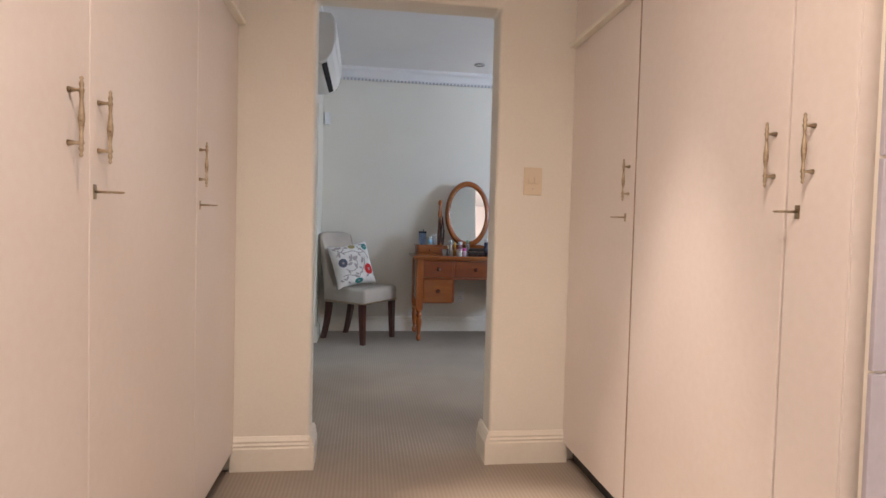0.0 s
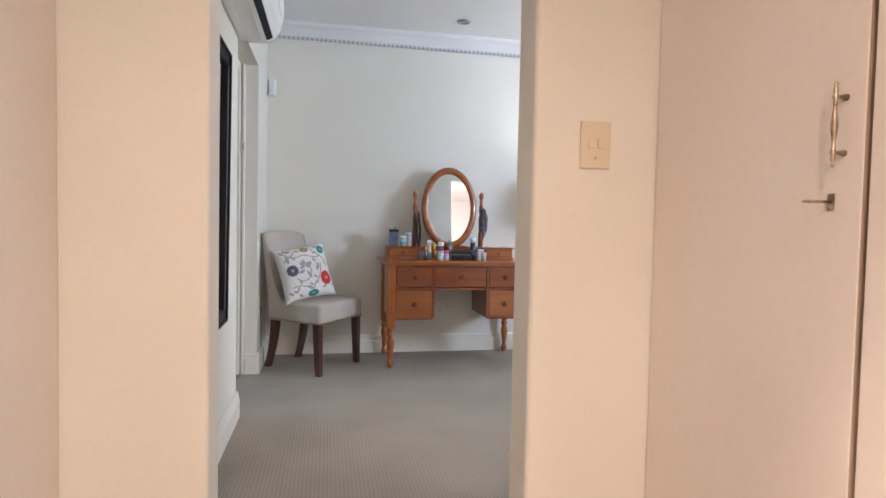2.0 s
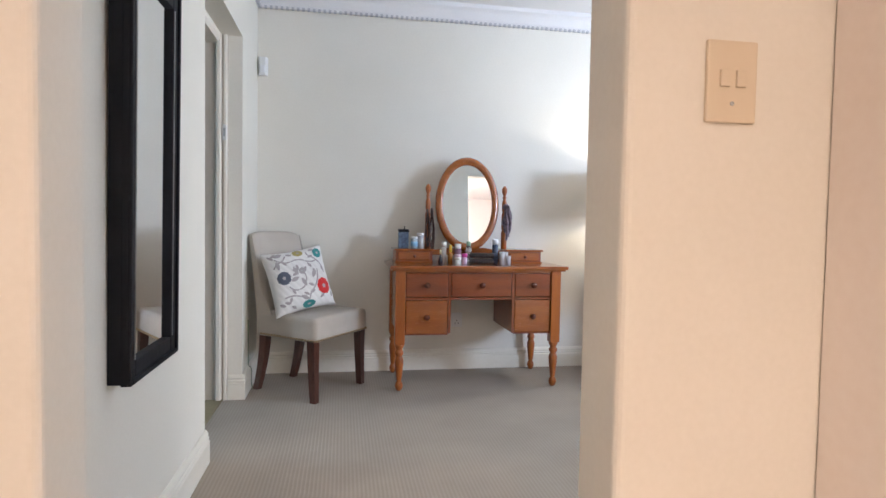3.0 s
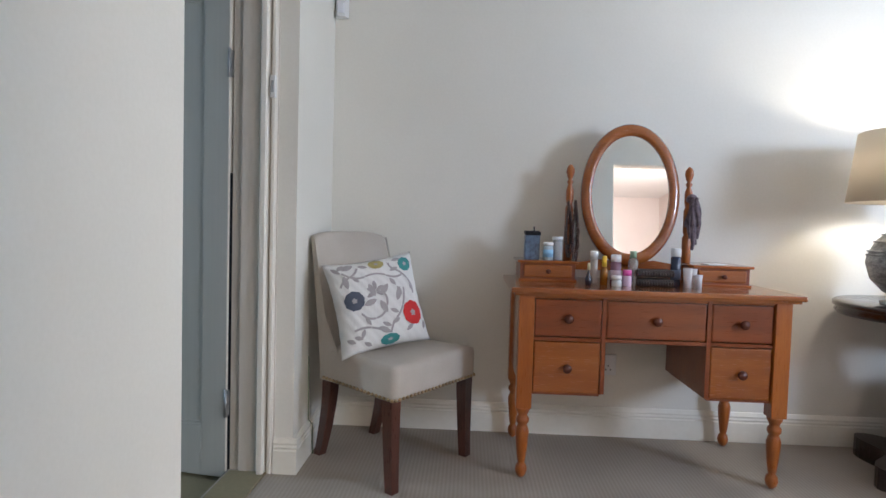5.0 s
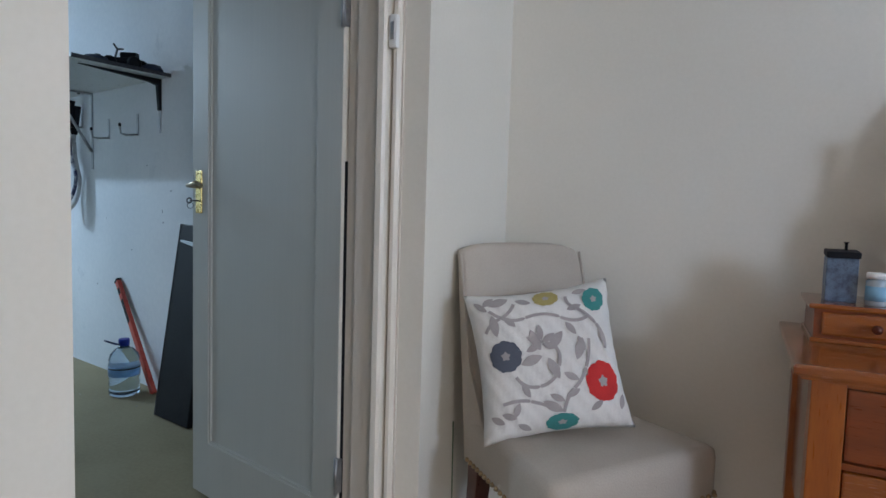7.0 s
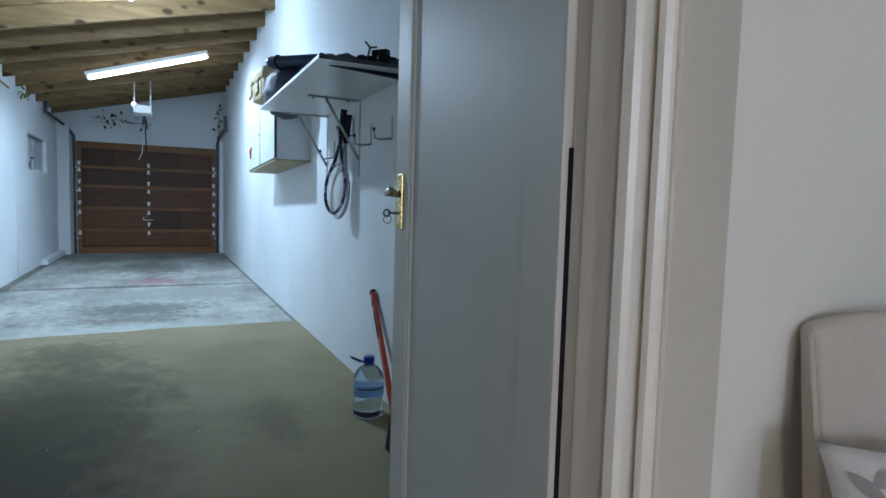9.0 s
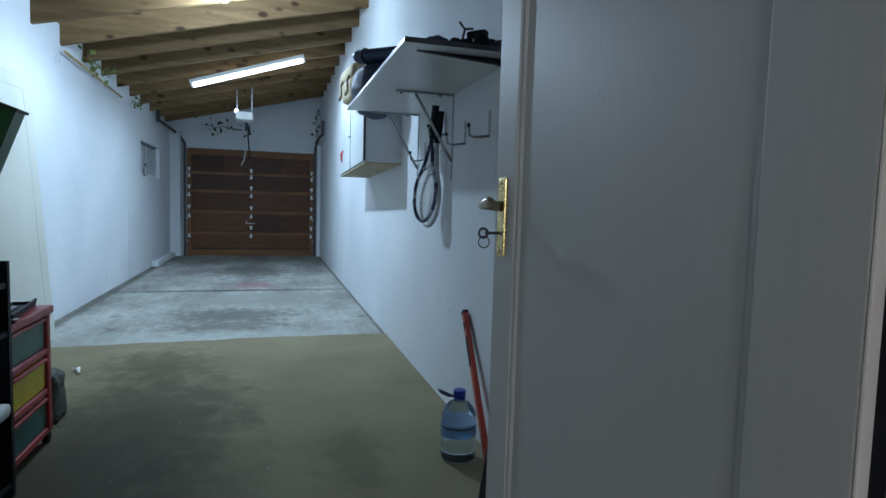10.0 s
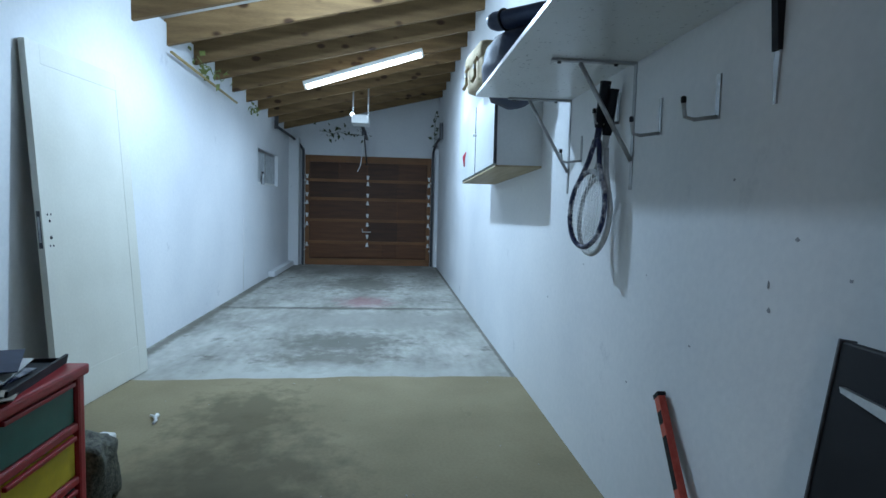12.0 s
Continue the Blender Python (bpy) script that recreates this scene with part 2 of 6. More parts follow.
def tube(path, radius, seg=8, bm=None, closed=False):
    """A round bar along a path of points; radius may be a list."""
    bm = bm or bmesh.new()
    pts = [Vector(p) for p in path]
    rad = radius if isinstance(radius, (list, tuple)) else [radius] * len(pts)
    rings, side = [], None
    for i, p in enumerate(pts):
        a, b = pts[i - 1] if (i or closed) else p, pts[(i + 1) % len(pts)] if (i + 1 < len(pts) or closed) else p
        d = (b - a).normalized()
        if side is None:
            side = d.orthogonal().normalized()
        side = (side - d * side.dot(d)).normalized()
        up = d.cross(side)
        rings.append([bm.verts.new(p + (side * math.cos(2 * math.pi * k / seg) + up * math.sin(2 * math.pi * k / seg)) * rad[i]) for k in range(seg)])
    pairs = list(zip(rings, rings[1:])) + ([(rings[-1], rings[0])] if closed else [])
    for a, b in pairs:
        for k in range(seg):
            bm.faces.new((a[k], a[(k + 1) % seg], b[(k + 1) % seg], b[k])).smooth = True
    if not closed:
        bm.faces.new(list(reversed(rings[0])))
        bm.faces.new(rings[-1])
    return bm


def prism(outline, a, b, axis=2, bm=None):
    """A flat outline drawn out between a and b along an axis; the outline holds the other two coordinates in order."""
    bm = bm or bmesh.new()

    def at(p, h):
        q = list(p)
        q.insert(axis, h)
        return bm.verts.new(q)
    lo, hi = [at(p, a) for p in outline], [at(p, b) for p in outline]
    n = len(outline)
    bm.faces.new(lo)
    bm.faces.new(hi)
    for k in range(n):
        bm.faces.new((lo[k], lo[(k + 1) % n], hi[(k + 1) % n], hi[k]))
    bmesh.ops.recalc_face_normals(bm, faces=bm.faces[:])
    return bm


def part(name, bm, material, parent=None, label=""):
    """One mesh object of a bmesh, under a thing or a part."""
    me = bpy.data.meshes.new(name)
    bm.to_mesh(me)
    bm.free()
    me.materials.append(material)
    ob = new(name, me)
    if parent is not None:
        ob.parent = parent
    return tagged(ob, label)


def thing(name, m, label, category, group=""):
    """An Empty at a thing's base, to parent its parts."""
    ob = new(name)
    ob.empty_display_size = 0.1
    ob.matrix_world = m
    return tagged(ob, label, category, group)


def solid(name, bm, material, m, label, category, group=""):
    ob = part(name, bm, material)
    ob.matrix_world = m
    return tagged(ob, label, category, group)


def structure(name, bm, material, label="", m=None):
    ob = part(name, bm, material)
    if m is not None:
        ob.matrix_world = m
    return tagged(ob, label, kind="structure")


def smooth(bm):
    for f in bm.faces:
        f.smooth = True
    return bm


# ---- the house: floor, walls, ceiling ----
WALL_L, FAR, RIGHT = -0.40, 5.61, 5.10
bm = cube(-1.2, RIGHT, -1.6, 2.42, -0.12, 0.0)
box(bm, WALL_L, RIGHT, 2.42, FAR, -0.12, 0.0)
box(bm, -0.66, WALL_L, 4.15, 5.075, -0.12, 0.0)
structure("floor", bm, MAT["carpet"], "beige ribbed loop-pile carpet")
structure("ceiling", cube(-1.2, RIGHT + 0.2, -1.8, FAR + 0.2, 2.50, 2.62), MAT["ceil"], "white painted plaster ceiling")

bm = cube(WALL_L, RIGHT + 0.2, FAR, FAR + 0.22, -0.1, 2.5)
structure("wall_north", bm, MAT["wall"], "cream painted plaster wall behind the dressing table")
# wall to the garage, with its doorway and the return beside the chair
bm = cube(-0.66, WALL_L, 2.56, 4.15, -0.1, 2.5)
box(bm, -0.66, -0.474, 5.075, FAR + 0.22, -0.1, 2.5)
box(bm, -0.474, WALL_L, 5.04, FAR + 0.22, -0.1, 2.5)
box(bm, -0.66, WALL_L, 4.15, 5.04, 2.03, 2.5)
box(bm, -0.66, -0.474, 5.04, 5.075, 2.03, 2.5)
structure("wall_west", bm, MAT["wall"], "cream painted wall with the garage doorway")
# wall between passage and bedroom, with the open archway and the bathroom doorway
JL, JR, HEAD = -0.207, 0.553, 1.945
bm = prism([(-1.2, 0), (JL, 0), (JL, HEAD), (JR, HEAD), (JR, 0), (1.62, 0), (1.62, 2.0), (2.40, 2.0), (2.40, 0), (3.80, 0), (3.80, 2.5), (-1.2, 2.5)], 2.42, 2.56, 1)
ws = structure("wall_south", bm, MAT["wall"], "cream painted wall with an open doorway to the dressing passage")
bv = ws.modifiers.new("worn_corners", "BEVEL")
bv.width, bv.segments, bv.limit_method, bv.angle_limit = 0.014, 4, "ANGLE", radians(40)
bm = cube(3.80, 4.70, 2.42, 2.56, 0, 1.30)
box(bm, 3.80, 4.70, 2.42, 2.56, 2.14, 2.5)
box(bm, 4.70, RIGHT + 0.2, 2.42, 2.56, 0, 2.5)
structure("wall_south_window", bm, MAT["wall"], "cream painted wall round the bedroom window")
structure("wall_east", cube(RIGHT, RIGHT + 0.2, 2.56, FAR + 0.22, -0.1, 2.5), MAT["wall"], "cream painted bedroom wall")
# passage and bathroom shells
structure("wall_passage_west", cube(-1.3, -1.2, -1.6, 2.42, 0, 2.5), MAT["wall"])
bm = cube(-1.3, 3.55, -1.75, -1.6, 0, 2.5)
MAT["bath"] = paint("pink_white_paint", (0.76, 0.68, 0.66), (0.83, 0.77, 0.75), 0.6, 0, 1.5, 60, 0.01)
structure("wall_bathroom_south", bm, MAT["bath"])
bm = cube(3.4, 3.55, -1.6, 0.8, 0, 2.5)
box(bm, 3.4, 3.55, 1.9, 2.42, 0, 2.5)
box(bm, 3.4, 3.55, 0.8, 1.9, 0, 0.9)
box(bm, 3.4, 3.55, 0.8, 1.9, 2.1, 2.5)
structure("wall_bathroom_east", bm, MAT["bath"])


def window(name, m, w, h):
    """A painted casement window with a mullion and two panes; drawn in the x-z plane about its foot."""
    win = structure(name, cube(-w / 2, w / 2, -0.03, 0.03, 0, 0.06), MAT["white"], "white painted window with glass panes", m)
    for k, (a, b, c, d) in enumerate(((-w / 2, w / 2, h - 0.06, h), (-w / 2, -w / 2 + 0.06, 0.06, h - 0.06), (w / 2 - 0.06, w / 2, 0.06, h - 0.06), (-0.03, 0.03, 0.06, h - 0.06))):
        part("window_frame", cube(a, b, -0.03, 0.03, c, d), MAT["white"], win)
    for s in (-1, 1):
        x0, x1 = sorted((s * 0.03, s * (w / 2 - 0.06)))
        p = part("pane", cube(x0, x1, -0.004, 0.004, 0.06, h - 0.06), MAT["glass"], win)
        p.visible_shadow = False
    return win


window("window_1", pose(4.25, 2.47, 1.30), 0.9, 0.84)
# bathroom window added out of view to brighten the mirrored doorway
window("window_2", pose(3.50, 1.35, 0.90, 0, 0, 90), 1.1, 1.2)

# baseboards with a stepped, beaded top
BASE_PROFILE = ((0, 0), (0.020, 0), (0.020, 0.092), (0.015, 0.098), (0.018, 0.106), (0.013, 0.114), (0.015, 0.122), (0.006, 0.138), (0, 0.140))


def baseboard(x0, y0, x1, y1, nx, ny):
    """From one foot to the other along a wall whose free side looks along (nx, ny)."""
    bm = bmesh.new()
    a = [bm.verts.new((x0 + nx * d, y0 + ny * d, z)) for d, z in BASE_PROFILE]
    b = [bm.verts.new((x1 + nx * d, y1 + ny * d, z)) for d, z in BASE_PROFILE]
    for k in range(len(a) - 1):
        bm.faces.new((a[k], a[k + 1], b[k + 1], b[k]))
    bm.faces.new(a)
    bm.faces.new(b)
    bmesh.ops.recalc_face_normals(bm, faces=bm.faces[:])
    return structure("baseboard", bm, MAT["trim"], "cream painted moulded skirting board")


baseboard(WALL_L, FAR, RIGHT, FAR, 0, -1)
baseboard(WALL_L, 2.56, WALL_L, 4.15, 1, 0)
baseboard(WALL_L, 5.04, WALL_L, FAR, 1, 0)
baseboard(-0.474, 5.04, WALL_L + 0.02, 5.04, 0, -1)
baseboard(-0.52, 2.42, JL, 2.42, 0, -1)
baseboard(JR, 2.42, 0.90, 2.42, 0, -1)
baseboard(JL, 2.398, JL, 2.582, 1, 0)
baseboard(JR, 2.398, JR, 2.582, -1, 0)
baseboard(WALL_L + 0.02, 2.56, JL, 2.56, 0, 1)
baseboard(JR, 2.56, 1.60, 2.56, 0, 1)

BEAD = plain("grey_cornice_bead", (0.52, 0.53, 0.56), 0.6)
# cornice with a beaded lower edge
for name, ax, fixed, a, b, s in (("north", 0, FAR, WALL_L, RIGHT, -1), ("west", 1, WALL_L, 2.56, FAR, 1), ("south", 0, 2.56, WALL_L, RIGHT, 1)):
    prof = [(fixed, 2.5), (fixed, 2.395), (fixed + s * 0.012, 2.395), (fixed + s * 0.016, 2.42), (fixed + s * 0.055, 2.462), (fixed + s * 0.085, 2.476), (fixed + s * 0.09, 2.5)]
    co = structure("cornice_" + name, prism(prof, a, b, ax), MAT["ceil"], "white plaster cornice with a row of small beads")
    bm = bmesh.new()
    n = int((b - a) / 0.034)
    vs, fs = [], []
    for k in range(n):
        c, d, z = a + (k + 0.5) * 0.034, fixed + s * 0.013, 2.400
        i = len(vs)
        for da in (-0.008, 0.008):
            for dd in (-0.005, 0.010):
                for dz in (-0.012, 0.006):
                    vs.append((c + da, d + s * dd, z + dz) if ax == 0 else (d + s * dd, c + da, z + dz))
        fs += [[i + q for q in f] for f in ((0, 1, 3, 2), (4, 6, 7, 5), (0, 4, 5, 1), (2, 3, 7, 6), (0, 2, 6, 4), (1, 5, 7, 3))]
    me = bpy.data.meshes.new("beads")
    me.from_pydata(vs, [], fs)
    me.materials.append(BEAD)
    beads = new("beads", me)
    beads.parent = co
    tagged(beads, kind="stuff")

# ---- built-in cupboards of the dressing passage ----


def ornate_handle(parent, m, label="aged brass bow handle with turned finials"):
    """An upright turned bar with finials, on two bent feet; z up, y away from the door."""
    prof = [(0.0008, -0.085), (0.004, -0.080), (0.0025, -0.075), (0.005, -0.068), (0.0035, -0.060), (0.006, -0.055), (0.004, -0.048), (0.0032, -0.034), (0.0068, -0.004), (0.0032, 0.034), (0.004, 0.048), (0.006, 0.055), (0.0035, 0.060), (0.005, 0.068), (0.0025, 0.075), (0.004, 0.080), (0.001, 0.085)]
    bm = lathe(prof, 10, None, Matrix.Translation((0, 0.024, 0)))
    for z in (-0.055, 0.055):
        tube([(0, 0, z), (0, 0.014, z), (0, 0.024, z)], [0.007, 0.0035, 0.0045], 8, bm)
    h = part("handle", bm, MAT["ornate"], parent, label)
    h.matrix_local = m @ Matrix.Diagonal((0.85, 0.9, 0.83, 1))
    return h


def key(parent, m):
    bm = tube([(0, 0, 0), (0, 0.020, 0), (0, 0.028, 0)], [0.003, 0.0025, 0.003], 8)
    tube([(0.011 * math.cos(a), 0.040 + 0.012 * math.sin(a), 0) for a in np.linspace(0, 2 * math.pi, 13)[:-1]], 0.0022, 6, bm, True)
    k = part("key", bm, MAT["ornate"], parent, "small brass key in its lock")
    k.matrix_local = m
    bm = cube(-0.007, 0.007, 0, 0.0015, -0.014, 0.014, 0.0006)
    part("keyhole_plate", bm, MAT["ornate"], parent).matrix_local = m


def cupboard(x_face, out, y0, y1, splits, keys, label):
    """Floor-to-ceiling fitted cupboard along the passage; out is +1 where the doors look to +x. splits: door joints; keys: door edges with a key."""
    cab = thing("fitted_cupboard", pose(x_face, 0, 0), label, "cupboard", "fitted cupboards of the passage")
    d = -0.58 * out

    def span(a, b):
        return (a, b) if a < b else (b, a)
    # body coloured dark so the joints between doors look shaded
    part("body", cube(*span(-0.030 * out, d), y0, y1, 0.07, 2.5), MAT["knob"], cab, "cupboard inside, coloured dark for shaded door gaps")
    part("end_panel", cube(*span(0, d), y0 - 0.004, y0 + 0.0015, 0.07, 2.5), MAT["cupboard"], cab)
    part("top_fascia", cube(*span(-0.02 * out, 0), y0, y1, 2.472, 2.5), MAT["cupboard"], cab)
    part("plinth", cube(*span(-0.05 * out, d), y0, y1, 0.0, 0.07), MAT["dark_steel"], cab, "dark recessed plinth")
    edges = [y0] + splits + [y1]
    gap = 0.002 if out > 0 else 0.0035
    for a, b in zip(edges, edges[1:]):
        if b - a < 0.05:
            continue
        wide = out < 0 and b == y1
        low = part("door", cube(*span(-0.020 * out, 0), a + (0.009 if wide else gap), b - gap, 0.085, 1.795, 0.002), MAT["cupboard"], cab)
        if wide:
            # brown strip on the door edge paints the shade of the wide gap
            part("edge_strip", cube(*span(-0.0195 * out, -0.0015 * out), a + 0.0082, a + 0.0088, 0.087, 1.793), MAT["gap_shade"], low, "brown strip standing in for the shaded door gap")
        part("upper_door", cube(*span(-0.020 * out, 0), a + gap, b - gap, 1.815, 2.47, 0.002), MAT["cupboard"], cab)
        for kind, y in keys:
            if a < y < b:
                if kind == "h":
                    ornate_handle(low, pose(0, y, 1.19, 0, 0, 90 if out < 0 else -90))
                else:
                    key(low, pose(0, y, 1.065, 0, 0, 90 if out < 0 else -90))
    part("rail", cube(*span(-0.012 * out, 0.028 * out), y0, y1, 1.797, 1.814, 0.003), MAT["trim"], cab)
    return cab


# brown that stands for shade in the cupboard's door gap
MAT["gap_shade"] = plain("door_gap_shade", (0.42, 0.31, 0.24), 0.8)
cupboard(-0.51, 1, -0.9, 2.42, [-0.15, 0.45, 1.165, 1.865], [("h", 1.085), ("h", 1.20), ("h", 1.89), ("k", 1.185), ("k", 1.90), ("h", 0.40), ("h", -0.10)], "cream painted fitted cupboard with brass handles and keys")
cupboard(0.885, -1, 0.95, 2.42, [1.12, 1.815], [("h", 1.05), ("h", 1.16), ("h", 1.86), ("k", 1.085), ("k", 1.88)], "cream painted fitted cupboard lit by a downlight")
# fixtures of the passage downlights; the last two are unseen and added
for x, y in ((0.50, 1.50), (0.05, 0.25), (-0.05, -0.9)):
    dl = thing("downlight", pose(x, y, 2.5), "round recessed downlight in the passage ceiling", "light", "ceiling downlights")
    part("ring", lathe([(0.028, -0.002), (0.048, -0.002), (0.050, -0.008), (0.030, -0.010), (0.028, -0.002)], 20), MAT["white"], dl)
dl = thing("downlight", pose(1.01, 5.22, 2.5), "round recessed downlight in the bedroom ceiling, switched off", "light", "ceiling downlights")
part("ring", lathe([(0.026, -0.002), (0.048, -0.002), (0.050, -0.008), (0.030, -0.012), (0.026, -0.002)], 24), MAT["steel"], dl)
part("lamp_face", lathe([(0.001, -0.004), (0.026, -0.004), (0.026, -0.002)], 20), MAT["white"], dl)


def rocker_plate(m, w, h, label):
    sw = thing("light_switch", m, label, "switch")
    part("plate", cube(-w / 2, w / 2, 0, 0.008, -h / 2, h / 2, 0.003), MAT["switch"], sw)
    for s in (-1, 1):
        part("rocker", cube(s * w * 0.16 - 0.008, s * w * 0.16 + 0.008, 0.006, 0.012, -0.008, 0.016, 0.0015), MAT["switch"], sw)
    part("screw", lathe([(0.003, 0), (0.003, 0.0095), (0.001, 0.0095)], 10, None, pose(0, 0, -0.032, -90)), MAT["steel"], sw)
    return sw


rocker_plate(pose(0.713, 2.42, 1.222, 0, 0, 180), 0.080, 0.118, "ivory plastic double light switch on the wall")

# tiled return of the bathroom beside the cupboard
tw = structure("tile_wall", cube(0.905, 1.49, 0.905, 0.928, 0, 2.5), MAT["trim"], "mauve-grey glazed wall tiles")
MAT["tile"] = paint("mauve_glazed_tile", (0.46, 0.44, 0.49), (0.54, 0.52, 0.57), 0.15, 0, 3, 60, 0.004, rand=0.05)
for z0, z1 in ((0.02, 0.395), (0.40, 0.775), (0.78, 1.155), (1.16, 1.455), (1.46, 1.855), (1.86, 2.255)):
    for x0 in (0.89, 1.19):
        part("tile", cube(x0 + 0.0015, x0 + 0.2985, 0.897, 0.907, z0, z1, 0.002), MAT["tile"], tw)

# ---- garage shell ----
GL, GEND = 2.85, 12.20
TILT_ROOF = (3.22 - 2.53) / GL
edge = [(4.62 + 0.035 * math.sin(v * 1.7 + 0.4) + 0.010 * math.sin(v * 7.3) + 0.006 * math.sin(v * 17), v) for v in np.linspace(-0.2, GL + 0.2, 60)]
bm = prism([(-0.45, -0.2)] + edge + [(-0.45, GL + 0.2)], -0.15, 0.0)
structure("garage_floor_near", bm, MAT["olive"], "olive painted concrete floor with dark stains", GARAGE)
bm = cube(4.45, 7.36, -0.2, GL + 0.2, -0.15, -0.004)
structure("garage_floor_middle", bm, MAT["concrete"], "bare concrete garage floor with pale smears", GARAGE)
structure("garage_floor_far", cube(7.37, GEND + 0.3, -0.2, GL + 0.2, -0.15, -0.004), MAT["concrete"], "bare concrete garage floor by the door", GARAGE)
structure("garage_wall_right", cube(0.02, GEND + 0.2, -0.24, -0.02, -0.15, 3.6), MAT["plaster"], "rough white plastered garage wall", GARAGE)
bm = cube(-0.40, 9.39, GL, GL + 0.22, -0.15, 2.72)
box(bm, 10.9, GEND + 0.2, GL, GL + 0.22, -0.15, 2.72)
box(bm, 9.39, 10.9, GL, GL + 0.22, -0.15, 1.47)
box(bm, 9.39, 10.9, GL, GL + 0.22, 2.0, 2.72)
structure("garage_wall_left", bm, MAT["plaster"], "rough white plastered garage wall with a small window", GARAGE)
bm = cube(GEND + 0.034, GEND + 0.2, -0.24, 0.16, -0.15, 3.6)
box(bm, GEND, GEND + 0.034, -0.24, 0.106, -0.15, 3.6)
box(bm, GEND + 0.034, GEND + 0.2, 2.52, GL + 0.22, -0.15, 3.6)
box(bm, GEND, GEND + 0.034, 2.574, GL + 0.22, -0.15, 3.6)
box(bm, GEND + 0.034, GEND + 0.2, 0.16, 2.52, 2.08, 3.6)
box(bm, GEND, GEND + 0.034, 0.106, 2.574, 2.144, 3.6)
structure("garage_wall_end", bm, MAT["plaster"], "white plastered wall over the garage door", GARAGE)
structure("garage_wall_back", cube(-0.66, -0.50, 2.4, FAR + 0.22, 2.63, 3.75), MAT["plaster"])
structure("garage_wall_skin", prism([(2.3, -0.1), (4.13, -0.1), (4.13, 2.07), (5.10, 2.07), (5.10, -0.1), (5.62, -0.1), (5.62, 2.63), (2.3, 2.63)], -0.668, -0.661, 0), MAT["plaster"], "white plastered garage side of the house wall")
bm = prism([(-0.24, 3.22 + 0.24 * TILT_ROOF + 0.23), (GL + 0.22, 2.53 + 0.23 - 0.22 * TILT_ROOF), (GL + 0.22, 2.53 + 0.29 - 0.22 * TILT_ROOF), (-0.24, 3.22 + 0.24 * TILT_ROOF + 0.29)], -0.45, GEND + 0.2, 0)
structure("garage_roof", bm, MAT["roof"], "pale corrugated roof sheets over the rafters", GARAGE)

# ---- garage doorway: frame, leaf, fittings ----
# this post takes the shaded copy; beads, head and other jamb the lighter gloss
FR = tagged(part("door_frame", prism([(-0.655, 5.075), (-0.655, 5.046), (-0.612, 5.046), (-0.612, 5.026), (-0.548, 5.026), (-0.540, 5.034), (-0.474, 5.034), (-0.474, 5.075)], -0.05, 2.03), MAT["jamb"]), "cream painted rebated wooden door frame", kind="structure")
for a, b, y in ((-0.534, -0.506, 4.996), (-0.500, -0.478, 5.018)):
    part("bead", prism([(a, 5.034), (a, y + 0.008), (a + 0.006, y), (b - 0.006, y), (b, y + 0.008), (b, 5.034)], 0, 2.03), MAT["frame"], FR)
part("jamb", prism([(-0.655, 4.15), (-0.655, 4.165), (-0.615, 4.165), (-0.615, 4.182), (-0.52, 4.182), (-0.51, 4.17), (-0.51, 4.15)], -0.05, 2.03), MAT["frame"], FR)
part("head", prism([(-0.655, 2.03), (-0.655, 2.0), (-0.615, 2.0), (-0.615, 1.982), (-0.52, 1.982), (-0.51, 2.0), (-0.51, 2.03)], 4.182, 5.026, 1), MAT["frame"], FR)
box_bm = cube(-0.648, -0.50, 4.183, 5.025, -0.06, 0.006, 0.003)
tagged(part("threshold", box_bm, MAT["olive"]), "worn grey door sill", kind="structure")

LEAF_TURN = math.degrees(math.atan2(0.150, -0.78))
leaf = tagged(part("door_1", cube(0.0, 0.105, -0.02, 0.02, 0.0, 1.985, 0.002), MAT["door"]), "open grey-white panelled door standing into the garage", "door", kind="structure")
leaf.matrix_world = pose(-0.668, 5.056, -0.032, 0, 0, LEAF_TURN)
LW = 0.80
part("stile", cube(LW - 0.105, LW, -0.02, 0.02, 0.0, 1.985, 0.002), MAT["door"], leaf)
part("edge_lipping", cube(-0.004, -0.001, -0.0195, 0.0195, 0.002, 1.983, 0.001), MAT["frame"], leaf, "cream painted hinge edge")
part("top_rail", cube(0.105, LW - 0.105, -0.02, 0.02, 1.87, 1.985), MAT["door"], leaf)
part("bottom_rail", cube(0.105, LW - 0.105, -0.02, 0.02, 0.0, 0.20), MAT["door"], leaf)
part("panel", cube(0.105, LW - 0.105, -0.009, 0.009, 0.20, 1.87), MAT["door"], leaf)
bm = bmesh.new()
for s in (-1, 1):
    for a, b, c, d in ((0.105, 0.115, 0.20, 1.87), (LW - 0.115, LW - 0.105, 0.20, 1.87), (0.115, LW - 0.115, 0.20, 0.21), (0.115, LW - 0.115, 1.86, 1.87)):
        box(bm, a, b, s * 0.009, s * 0.016, c, d)
part("panel_bead", bm, MAT["door"], leaf)
for z in (0.30, 1.62):
    hg = part("hinge", cube(-0.012, 0.0, -0.012, 0.024, z - 0.05, z + 0.05, 0.002), MAT["steel"], leaf, "steel butt hinge")
    part("hinge_pin", tube([(-0.006, 0.026, z - 0.055), (-0.006, 0.026, z + 0.055)], 0.006, 8), MAT["steel"], hg)
# black strip added for the shade in the gap between leaf and frame
part("weather_strip", cube(-0.004, 0.010, -0.004, 0.018, 0.02, 1.20, 0.002), MAT["black"], FR, "black strip standing in for the shaded hinge gap").matrix_world = pose(-0.662, 5.050, -0.03)
